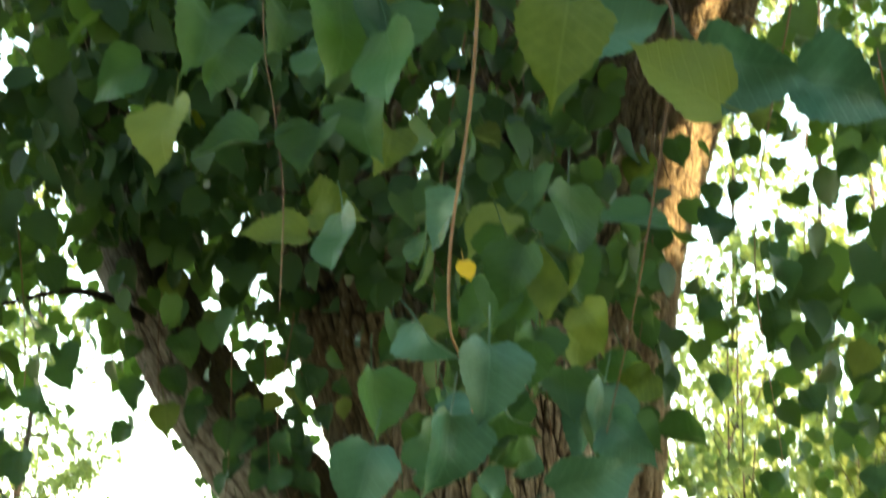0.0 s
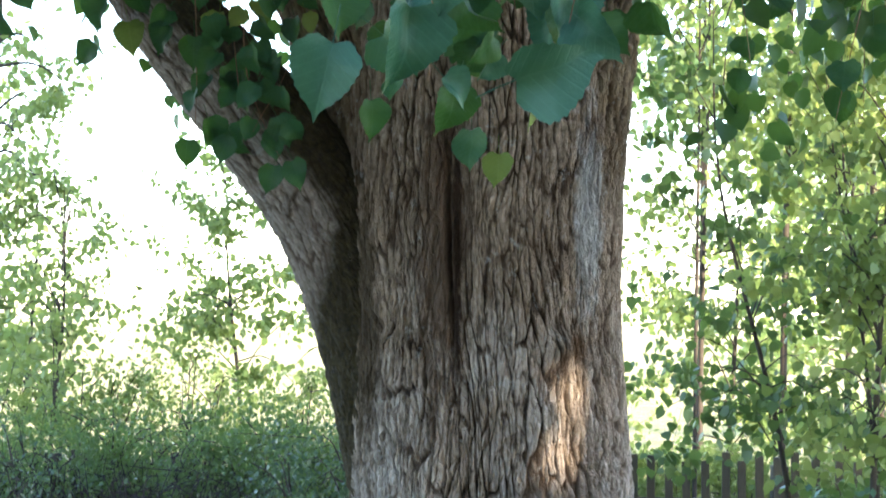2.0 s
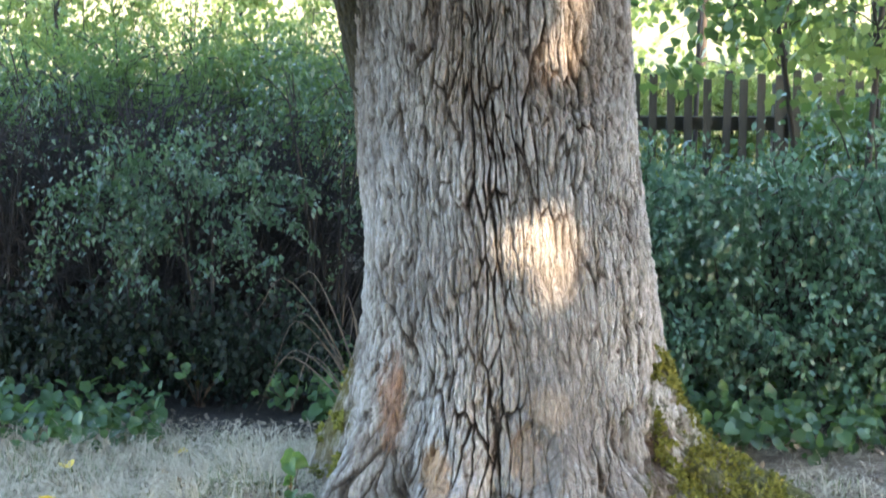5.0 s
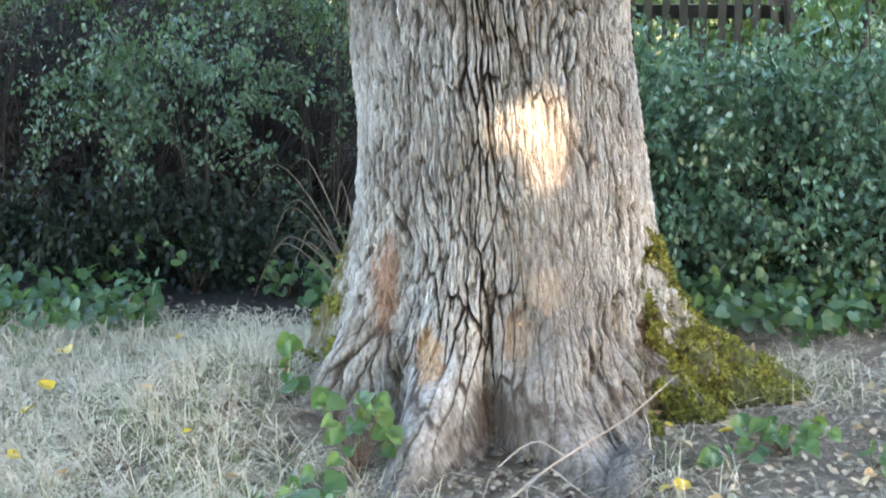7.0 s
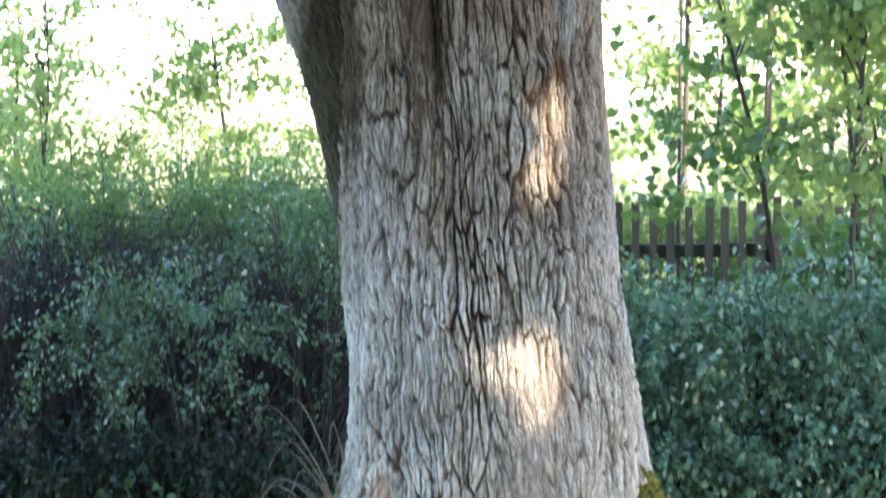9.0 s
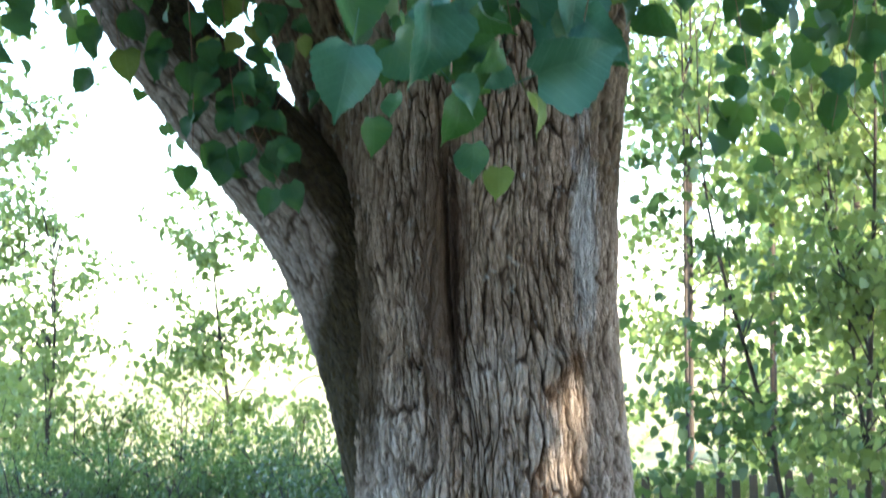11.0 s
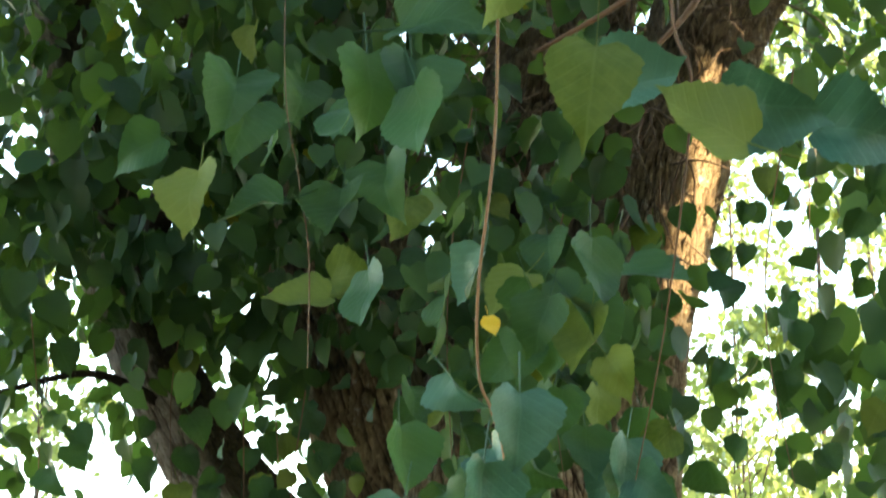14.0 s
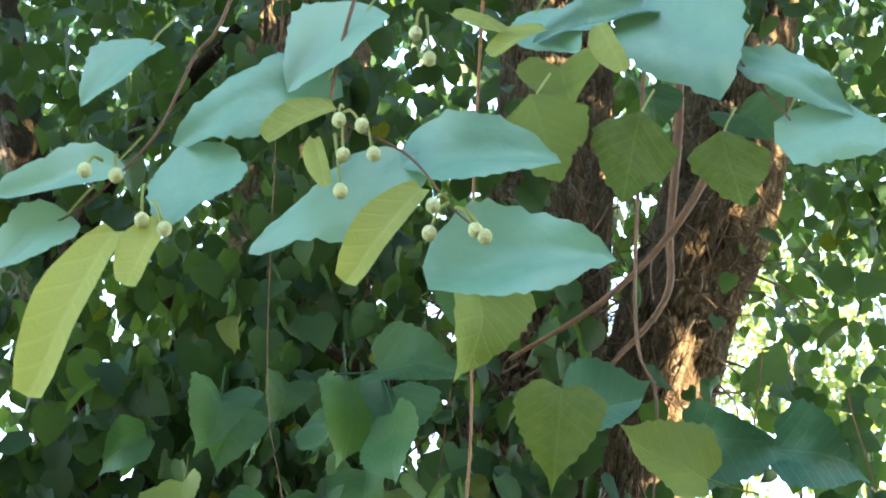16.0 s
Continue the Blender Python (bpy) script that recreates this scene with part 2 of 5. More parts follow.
        ln = t.nodes.new("ShaderNodeVectorMath")
        ln.operation = "LENGTH"
        t.links.new(sc.outputs[0], ln.inputs[0])
        d = calc(t, "ADD", ln.outputs["Value"], calc(t, "MULTIPLY", calc(t, "SUBTRACT", wob, 0.5), 1.9))
        col = mixed(t, ramp(t, d, [(0.55, (0.9, 0.9, 0.9)), (1.0, (0, 0, 0))]), col, ramp(t, fine, [(0.25, tuple(0.3 * q for q in tone)), (0.5, tuple(0.75 * q for q in tone)), (0.75, tuple(1.15 * q for q in tone))]))
    if moss_at:
        x, z, w = moss_at
        sp = t.nodes.new("ShaderNodeSeparateXYZ")
        t.links.new(co, sp.inputs[0])
        soiled = calc(t, "ADD", sp.outputs["Z"], calc(t, "MULTIPLY", calc(t, "SUBTRACT", noise_tex(t, 7, co, 6.0, 0.7), 0.5), 0.5))
        col = mixed(t, ramp(t, soiled, [(0.02, (0.85, 0.85, 0.85)), (0.22, (0, 0, 0))]), col, ramp(t, fine, [(0.3, (0.05, 0.038, 0.028)), (0.7, (0.20, 0.165, 0.13))]))
        mx = calc(t, "DIVIDE", calc(t, "SUBTRACT", sp.outputs["X"], x), w)
        mz = calc(t, "DIVIDE", calc(t, "SUBTRACT", z, sp.outputs["Z"]), w)
        reach = calc(t, "MINIMUM", mx, mz)
        k = calc(t, "ADD", reach, calc(t, "MULTIPLY", calc(t, "SUBTRACT", noise_tex(t, 11, co, 7.0, 0.75), 0.5), 5.5))
        mosscol = ramp(t, noise_tex(t, 60, co, 4.0), [(0.3, (0.025, 0.028, 0.008)), (0.72, (0.10, 0.105, 0.022))])
        col = mixed(t, ramp(t, k, [(0.3, (0, 0, 0)), (0.7, (0.9, 0.9, 0.9))]), col, mosscol)
    if moss_top:
        side = t.nodes.new("ShaderNodeAttribute")
        side.attribute_name = "weather_side"
        upward = side.outputs["Fac"]
        low = t.nodes.new("ShaderNodeSeparateXYZ")
        t.links.new(place, low.inputs[0])
        upward = calc(t, "ADD", upward, calc(t, "MAXIMUM", calc(t, "MULTIPLY", calc(t, "SUBTRACT", 2.02, low.outputs["Z"]), 3.5), 0.0))
        k = calc(t, "ADD", upward, calc(t, "MULTIPLY", calc(t, "SUBTRACT", noise_tex(t, 10, co, 6.0, 0.7), 0.5), 0.8))
        mosscol = ramp(t, noise_tex(t, 60, co, 4.0), [(0.3, (0.012, 0.010, 0.006)), (0.7, (0.045, 0.038, 0.014))])
        col = mixed(t, ramp(t, k, [(moss_top, (0, 0, 0)), (moss_top + 0.3, (0.95, 0.95, 0.95))]), col, mosscol)
    t.links.new(col, b.inputs["Base Color"])
    b.inputs["Roughness"].default_value = 0.9
    b.inputs["Specular IOR Level"].default_value = 0.2
    rough = calc(t, "ADD", calc(t, "MULTIPLY", crack, 0.7), calc(t, "MULTIPLY", noise_tex(t, 110, long2, 6.0, 0.75), 0.8))
    bumped(t, b, rough, 1.0, 0.014)
    return m


def plain_material(name, a, b_col, scale, rough=0.85, bump=0.3, stretch=(1, 1, 1)):
    m, t, b = nodes_of(name)
    co = t.nodes.new("ShaderNodeTexCoord").outputs["Object"]
    mp = put(t, "ShaderNodeMapping")
    mp.inputs["Scale"].default_value = stretch
    t.links.new(co, mp.inputs["Vector"])
    n = noise_tex(t, scale, mp.outputs[0], 6.0)
    rnd = t.nodes.new("ShaderNodeNewGeometry").outputs["Random Per Island"]
    mid = tuple((x + y) / 2 for x, y in zip(a, b_col))
    col = mixed(t, 0.5, ramp(t, n, [(0.3, a), (0.7, b_col)]), ramp(t, rnd, [(0, a), (0.5, mid), (1, b_col)]))
    t.links.new(col, b.inputs["Base Color"])
    b.inputs["Roughness"].default_value = rough
    bumped(t, b, noise_tex(t, scale * 3, mp.outputs[0], 4.0), bump, 0.01)
    return m


SCARS = [(-0.295, -0.42, 0.41, 0.050, 0.16, (0.44, 0.28, 0.20)), (-0.165, -0.52, 0.25, 0.05, 0.085, (0.52, 0.33, 0.19)),
         (0.08, -0.47, 0.29, 0.05, 0.09, (0.44, 0.34, 0.26)), (0.15, -0.43, 0.42, 0.07, 0.07, (0.42, 0.34, 0.26)),
         (0.225, -0.36, 1.66, 0.03, 0.05, (0.17, 0.10, 0.05)), (-0.10, -0.45, 2.0, 0.035, 0.13, (0.17, 0.11, 0.08)),
         (-0.145, -0.45, 1.95, 0.10, 0.52, (0.125, 0.088, 0.06)), (-0.105, -0.45, 1.9, 0.018, 0.42, (0.045, 0.028, 0.018)), (0.46, -0.25, 0.22, 0.045, 0.09, (0.11, 0.07, 0.05)),
         (0.255, -0.36, 2.0, 0.05, 0.36, (0.42, 0.43, 0.42)), (-0.44, -0.02, 1.0, 0.05, 0.75, (0.105, 0.075, 0.022)), (-0.52, -0.15, 0.32, 0.11, 0.28, (0.12, 0.105, 0.02)),
         (-0.36, -0.2, 1.75, 0.05, 0.5, (0.06, 0.045, 0.025)), (0.02, -0.50, 0.08, 0.10, 0.10, (0.13, 0.10, 0.08))]
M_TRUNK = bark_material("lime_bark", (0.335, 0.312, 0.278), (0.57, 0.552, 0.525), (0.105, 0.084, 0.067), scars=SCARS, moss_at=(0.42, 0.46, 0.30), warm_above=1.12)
M_LIMB = bark_material("mossy_bark", (0.20, 0.18, 0.155), (0.31, 0.29, 0.265), (0.09, 0.072, 0.056), moss_top=0.08, lean=42)
M_STEM = bark_material("stem_bark", (0.17, 0.132, 0.085), (0.29, 0.235, 0.155), (0.075, 0.054, 0.034))
M_TWIG = plain_material("twig_bark", (0.040, 0.020, 0.009), (0.135, 0.065, 0.022), 60, 0.7)
M_YOUNGTWIG = plain_material("young_twig_bark", (0.085, 0.038, 0.012), (0.24, 0.115, 0.030), 50, 0.6)
M_SHOOT = plain_material("shoot_bark", (0.045, 0.032, 0.022), (0.17, 0.125, 0.085), 60, 0.8)
M_DARKWOOD = plain_material("shrub_wood", (0.010, 0.008, 0.006), (0.045, 0.036, 0.028), 40, 0.85)
# twig brown cut to near black; holds the hedge's inner shade
M_SHADED_DEADWOOD = plain_material("shaded_dead_twigs", (0.004, 0.003, 0.0025), (0.020, 0.014, 0.011), 40, 0.85)
M_FENCE = plain_material("weathered_board", (0.026, 0.025, 0.017), (0.070, 0.064, 0.046), 20, 0.9, 0.4, (4, 4, 0.4))
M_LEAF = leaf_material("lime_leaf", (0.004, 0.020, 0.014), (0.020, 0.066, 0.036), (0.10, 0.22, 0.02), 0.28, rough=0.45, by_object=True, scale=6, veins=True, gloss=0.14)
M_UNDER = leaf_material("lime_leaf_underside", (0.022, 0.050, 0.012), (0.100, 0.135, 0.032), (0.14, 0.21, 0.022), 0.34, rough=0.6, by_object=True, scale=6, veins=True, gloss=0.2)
# lighter copy of lime_leaf; the light on these leaves is in the colour
M_LIT_LEAF = leaf_material("lit_lime_leaf", (0.018, 0.068, 0.052), (0.046, 0.122, 0.090), (0.08, 0.20, 0.05), 0.2, rough=0.4, by_object=True, scale=6, veins=True, gloss=0.2)
# pale copy of lime_leaf: sky sheen on the near spray painted as colour
M_LIT_SPRAY = leaf_material("spray_leaf", (0.070, 0.200, 0.155), (0.150, 0.295, 0.230), (0.12, 0.25, 0.06), 0.2, rough=0.40, by_object=True, scale=5, gloss=0.6)
M_BRACT = leaf_material("lime_bract", (0.13, 0.17, 0.035), (0.23, 0.27, 0.075), (0.32, 0.38, 0.06), 0.35, rough=0.5, by_object=True, scale=9, veins=True)
M_FRUIT = plain_material("lime_fruit", (0.24, 0.30, 0.12), (0.38, 0.43, 0.22), 90, 0.7)
M_CROWN = leaf_material("crown_leaf", (0.005, 0.026, 0.018), (0.026, 0.074, 0.037), (0.15, 0.28, 0.03), 0.33, yellow=(0.26, 0.24, 0.02), gloss=0.15)
M_SHRUB = leaf_material("shrub_leaf", (0.013, 0.038, 0.025), (0.060, 0.106, 0.070), (0.16, 0.26, 0.05), 0.22, rough=0.36, gloss=0.4)
M_BLUE = leaf_material("blue_green_shrub_leaf", (0.018, 0.058, 0.044), (0.080, 0.158, 0.106), (0.16, 0.28, 0.07), 0.22, rough=0.36, gloss=0.45)
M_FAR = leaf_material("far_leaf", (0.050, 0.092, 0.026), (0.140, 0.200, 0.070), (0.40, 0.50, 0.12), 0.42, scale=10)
# near-black leaves: the shade deep in the hedge is put into their colour
M_SHADE_LEAF = leaf_material("shade_dark_leaf", (0.004, 0.009, 0.006), (0.014, 0.024, 0.015), (0.04, 0.07, 0.02), 0.1, rough=0.5, gloss=0.2)
M_YOUNG = leaf_material("young_tree_leaf", (0.020, 0.055, 0.026), (0.072, 0.132, 0.055), (0.22, 0.34, 0.06), 0.35, scale=10, gloss=0.4)
M_DULL = leaf_material("dull_shrub_leaf", (0.018, 0.046, 0.024), (0.072, 0.128, 0.056), (0.26, 0.38, 0.07), 0.38, rough=0.42, gloss=0.3)
M_COVER = leaf_material("groundcover_leaf", (0.014, 0.042, 0.020), (0.055, 0.108, 0.042), (0.18, 0.30, 0.05), 0.25, by_object=False)
M_SPROUT = leaf_material("sprout_leaf", (0.025, 0.065, 0.026), (0.075, 0.135, 0.040), (0.22, 0.36, 0.05), 0.28, by_object=True, scale=6, veins=True, gloss=0.35)
M_STRAW = plain_material("dry_grass", (0.20, 0.145, 0.08), (0.66, 0.57, 0.40), 30, 0.8, 0.0)
M_GRASS = plain_material("green_grass", (0.06, 0.10, 0.025), (0.16, 0.20, 0.06), 30, 0.7, 0.0)
# ---- ground ----
def ground_height(x, y):
    rise = 0.05 * (vnoise(x * 1.3 + 40, y * 1.3 + 40, 3) - 0.5) + 0.02 * (vnoise(x * 5, y * 5, 4) - 0.5)
    mound = 0.13 * np.exp(-((x + 0.75) ** 2 / 0.12 + (y + 0.35) ** 2 / 0.20))
    return (rise + mound) * np.exp(-np.hypot(x, y) / 9.0)


def make_ground():
    m, t, b = nodes_of("soil_and_meadow")
    co = t.nodes.new("ShaderNodeTexCoord").outputs["Object"]
    soil = ramp(t, noise_tex(t, 14, co, 10.0, 0.8), [(0.3, (0.07, 0.048, 0.032)), (0.46, (0.18, 0.132, 0.088)), (0.58, (0.28, 0.22, 0.15)), (0.75, (0.42, 0.35, 0.26))])
    # leaf litter under the shrubs, its brown lowered further for the hedge's shade
    litter = ramp(t, noise_tex(t, 25, co, 8.0, 0.7), [(0.3, (0.012, 0.010, 0.007)), (0.7, (0.05, 0.04, 0.026))])
    meadow = ramp(t, noise_tex(t, 0.6, co, 8.0, 0.7), [(0.3, (0.20, 0.22, 0.07)), (0.7, (0.42, 0.38, 0.18))])
    sp = t.nodes.new("ShaderNodeSeparateXYZ")
    t.links.new(co, sp.inputs[0])
    far = ramp(t, calc(t, "DIVIDE", sp.outputs["Y"], 12.0), [(0.42, (0, 0, 0)), (0.6, (1, 1, 1))])
    edge = calc(t, "ADD", sp.outputs["Y"], calc(t, "MULTIPLY", noise_tex(t, 2.5, co, 5.0), 0.7))
    soil = mixed(t, ramp(t, edge, [(0.85, (0, 0, 0)), (1.0, (1, 1, 1))]), soil, litter)
    t.links.new(mixed(t, far, soil, meadow), b.inputs["Base Color"])
    b.inputs["Roughness"].default_value = 0.95
    bumped(t, b, noise_tex(t, 30, co, 10.0, 0.85), 1.0, 0.10)
    near = np.concatenate([-np.geomspace(600, 3.2, 18), np.linspace(-3, 3, 110), np.geomspace(3.2, 600, 18)])
    gx, gy = np.meshgrid(near, near)
    v = np.stack([gx, gy, ground_height(gx, gy)], -1).reshape(-1, 3)
    n = len(near)
    i = (np.arange(n - 1)[:, None] * n + np.arange(n - 1)[None]).ravel()
    me = mesh_of("ground", v, np.stack([i, i + 1, i + n + 1, i + n], -1), m, True)
    thing("ground", "dry trodden soil and straw-coloured meadow round the tree", "ground", kind="structure", data=me)


make_ground()


# ---- the lime tree: trunk, stems, limb ----
TRUNK_PROFILE = np.array([  # height, middle x, radius
    (-0.15, 0.04, 0.60), (0.0, 0.035, 0.555), (0.18, 0.01, 0.50), (0.35, 0.022, 0.455), (0.52, 0.026, 0.426), (0.69, 0.021, 0.411),
    (0.855, 0.008, 0.400), (1.02, -0.007, 0.394), (1.38, -0.023, 0.387), (1.70, -0.040, 0.388), (1.90, -0.050, 0.393), (2.2, -0.05, 0.40),
    (2.5, -0.05, 0.40), (2.8, -0.06, 0.36), (3.1, -0.07, 0.26), (3.3, -0.07, 0.12)])


def bark_relief(u, v, seed, depth=0.030):
    """Long lens-shaped plates between cracks that wander, open and close: how far each point is ridge, and its height over the wood in metres."""
    w = u + 0.020 * (2 * vnoise(u * 8, v * 4.0, seed) - 1) + 0.006 * (2 * vnoise(u * 26, v * 13, seed + 1) - 1) + 0.002 * (2 * vnoise(u * 80, v * 50, seed + 2) - 1)
    q = v + 0.10 * (vnoise(u * 14, v * 3, seed + 3) - 0.5) + 0.02 * (vnoise(u * 60, v * 20, seed + 6) - 0.5)
    opened = np.clip(vnoise(u * 11, v * 5, seed + 10) * 1.5, 0.55, 1)
    f1 = 1 - opened * (1 - np.clip(cells(w * 38, q * 5.2, seed + 4) / (0.08 + 0.20 * vnoise(u * 24, v * 10, seed + 11)), 0, 1))
    f2 = 1 - 0.6 * (1 - np.clip(cells(w * 84 + 9, q * 12, seed + 5) / 0.24, 0, 1))
    f3 = np.clip(np.abs(2 * vnoise(w * 30 + 3, q * 6, seed + 12) - 1) * 4.0, 0.25, 1)
    rough = 0.6 * vnoise(u * 130, v * 60, seed + 7) + 0.4 * vnoise(u * 260, v * 150, seed + 8)
    h = f1 * (0.45 + 0.55 * f2) * (0.55 + 0.45 * f3)
    calm = 0.6 + 0.5 * vnoise(u * 4, v * 1.4, seed + 9)
    return np.clip(h * 0.85 + 0.45 * (rough - 0.3), 0, 1), depth * calm * (h - 0.55) + 0.010 * (rough - 0.5)


def root_lobes(a, z):
    """Spreading roots: how far the foot of the trunk reaches out at each bearing."""
    out = np.zeros_like(a)
    for at, amp, wide, fall in ((-4, 0.42, 13, 0.17), (-30, 0.12, 9, 0.18), (-54, 0.16, 9, 0.2), (-73, 0.36, 10, 0.17),
                                (-94, 0.08, 6, 0.12), (-106, 0.44, 8, 0.18), (-141, 0.26, 8, 0.17), (176, 0.12, 14, 0.20), (120, 0.30, 18, 0.2), (55, 0.30, 18, 0.2)):
        d = (np.degrees(a) - at + 180) % 360 - 180
        out += amp * np.exp(-(d / wide) ** 2) * np.exp(-np.maximum(z, 0) / fall)
    return out


def trunk_mesh():
    na, nz = 1000, 1100
    q = np.linspace(-1, 1, na)
    a = 1.5 * np.pi + np.pi * (0.55 * q + 0.45 * q ** 3)
    z = np.linspace(-0.12, 3.2, nz)
    A, Zg = np.meshgrid(a, z)
    cx = np.interp(z, TRUNK_PROFILE[:, 0], TRUNK_PROFILE[:, 1])[:, None]
    r = np.interp(z, TRUNK_PROFILE[:, 0], TRUNK_PROFILE[:, 2])[:, None]
    wob = 0.035 * (vnoise(A * 1.6, Zg * 1.2, 11) - 0.5) + 0.02 * (vnoise(A * 4, Zg * 3, 12) - 0.5)
    seam = np.exp(-(((np.degrees(A) + 97 + 180) % 360 - 180 + 8 * (vnoise(Zg * 2, Zg * 0, 15) - 0.5)) / 4.5) ** 2) * np.clip((Zg - 1.1) / 0.8, 0, 1)
    R = r + wob + root_lobes(A, Zg) - 0.035 * seam
    smooth = np.clip(1.5 - 1.4 * np.hypot((np.degrees(A) % 360 - 292) / 24, (Zg - 0.55) / 0.62), 0, 1)
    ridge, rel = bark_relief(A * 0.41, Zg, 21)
    rel = rel * (1.0 - 0.45 * np.clip((Zg - 1.3) / 0.6, 0, 1))
    foot = np.clip(Zg / 0.35, 0.25, 1)
    lumps = (1 - foot) * (0.07 * (vnoise(A * 7, Zg * 8, 81) - 0.5) + 0.035 * (vnoise(A * 19, Zg * 22, 82) - 0.5))
    R = R + rel * (1 - 0.75 * smooth) * foot + lumps
    mossy = np.clip((np.abs(np.degrees(A) % 360 - 356) < 60) * (0.45 - Zg) * 4, 0, 1)
    R = R + mossy * (0.11 * (vnoise(A * 10, Zg * 7, 91) - 0.5) + 0.03 * (vnoise(A * 40, Zg * 30, 92) - 0.5))
    for at, zz, wide, tall, out in ((-58, 1.665, 4.5, 0.045, 0.045), (-57, 1.60, 3.0, 0.05, 0.02), (-56, 1.45, 2.5, 0.16, -0.022), (-102, 1.93, 1.3, 0.30, -0.05), (-92, 0.06, 3.5, 0.17, -0.10), (-124, 0.06, 5, 0.15, -0.07), (-103, 0.09, 3.0, 0.05, 0.05), (-66, 0.93, 3, 0.035, 0.018)):
        d = (np.degrees(A) - at + 180) % 360 - 180
        R = R + out * np.exp(-(d / wide) ** 2 - ((Zg - zz) / tall) ** 2)
    for (x, y, zz, sx, sz, tone) in SCARS[:3]:
        sa = math.degrees(math.atan2(y, x))
        d = np.hypot(((np.degrees(A) - sa + 180) % 360 - 180) * 0.0075 / sx, (Zg - zz) / sz)
        R = R - 0.030 * np.clip((1.12 - d) * 3, 0, 1)
    v = np.stack([cx + R * np.cos(A), R * np.sin(A) * 1.02, Zg], -1).reshape(-1, 3)
    i = (np.arange(nz - 1)[:, None] * na + np.arange(na - 1)[None]).ravel()
    me = mesh_of("trunk", v, np.stack([i, i + 1, i + na + 1, i + na], -1), M_TRUNK, True)
    weather_and_shade(me, ridge * (1 - 0.75 * smooth) + 0.40 * smooth)
    return me


def weather_and_shade(me, ridge):
    """Weathering of the cork: pale grey ridges, brown inner bark, crack shade painted in."""
    me.attributes.new("cork_and_crack_shade", "FLOAT", "POINT").data.foreach_set("value", ridge.astype(np.float32).ravel())


def stem_mesh(name, points, material, seed, na=260, nz=520, depth=0.024):
    q = spline(points, nz)
    c, r = q[:, :3], q[:, 3]
    d = np.gradient(c, axis=0)
    run = np.concatenate([[0], np.cumsum(np.linalg.norm(np.diff(c, axis=0), axis=1))])
    d /= np.linalg.norm(d, axis=1)[:, None]
    s = np.cross(d, np.array([0.0, 1.0, 0.0]))
    s /= np.linalg.norm(s, axis=1)[:, None]
    u = np.cross(s, d)
    a = np.linspace(np.pi / 2, np.pi / 2 + 2 * np.pi, na)
    A, L = np.meshgrid(a, run)
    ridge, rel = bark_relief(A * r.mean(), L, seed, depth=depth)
    R = r[:, None] * (1 + 0.10 * (vnoise(A * 1.3, L * 1.5, seed + 9) - 0.5)) + rel
    sgn = -1.0  # the seam lies at the far side
    v = c[:, None] + R[..., None] * (np.cos(A)[..., None] * s[:, None] + sgn * np.sin(A)[..., None] * u[:, None])
    i = (np.arange(nz - 1)[:, None] * na + np.arange(na - 1)[None]).ravel()
    me = mesh_of(name, v.reshape(-1, 3), np.stack([i, i + 1, i + na + 1, i + na], -1), material, True)
    weather_and_shade(me, ridge)
    way = np.cos(A)[..., None] * s[:, None] + sgn * np.sin(A)[..., None] * u[:, None]
    me.attributes.new("weather_side", "FLOAT", "POINT").data.foreach_set("value", (way @ np.array([0.80, -0.20, 0.56])).ravel().astype(np.float32))
    return me


lime_tree = thing("lime_tree", "old lime tree with ridged grey bark and spreading mossy roots", "tree")
TRUNK_MESH = trunk_mesh()
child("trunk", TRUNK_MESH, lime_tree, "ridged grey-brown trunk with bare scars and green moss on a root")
STEM_A = [(-0.16, 0.02, 1.85, 0.27), (-0.225, 0.0, 2.3, 0.28), (-0.475, 0.0, 2.9, 0.25), (-0.62, 0.03, 3.35, 0.24), (-0.72, 0.05, 4.1, 0.25), (-0.74, 0.05, 5.6, 0.22)]
STEM_B = [(0.06, -0.03, 1.9, 0.27), (0.15, -0.06, 2.45, 0.24), (0.235, -0.1, 3.0, 0.20), (0.35, -0.1, 3.4, 0.18), (0.52, -0.1, 4.0, 0.18), (0.72, -0.1, 4.5, 0.19), (0.90, -0.1, 5.6, 0.19)]
STEM_C = [(-0.08, 0.12, 2.1, 0.30), (-0.05, 0.14, 3.0, 0.28), (0.07, 0.16, 4.0, 0.24), (0.17, 0.18, 4.8, 0.21), (0.2, 0.2, 5.6, 0.2)]
LIMB = [(-0.26, -0.02, 1.25, 0.16), (-0.345, -0.03, 1.7, 0.165), (-0.46, -0.10, 2.03, 0.165), (-0.64, -0.16, 2.27, 0.150), (-0.84, -0.2, 2.50, 0.130),
        (-1.02, -0.2, 2.75, 0.118), (-1.25, -0.2, 3.2, 0.112), (-1.5, -0.2, 4.0, 0.11), (-1.74, -0.2, 4.8, 0.11), (-1.95, -0.2, 5.6, 0.10)]
child("stem", stem_mesh("stem", STEM_A, M_STEM, 31), lime_tree)
child("stem", stem_mesh("stem", STEM_B, M_STEM, 41), lime_tree)
child("stem", stem_mesh("stem", STEM_C, M_STEM, 51), lime_tree)
child("limb", stem_mesh("limb", LIMB, M_LIMB, 61, depth=0.010), lime_tree, "dark mossy side limb leaning out of the fork")



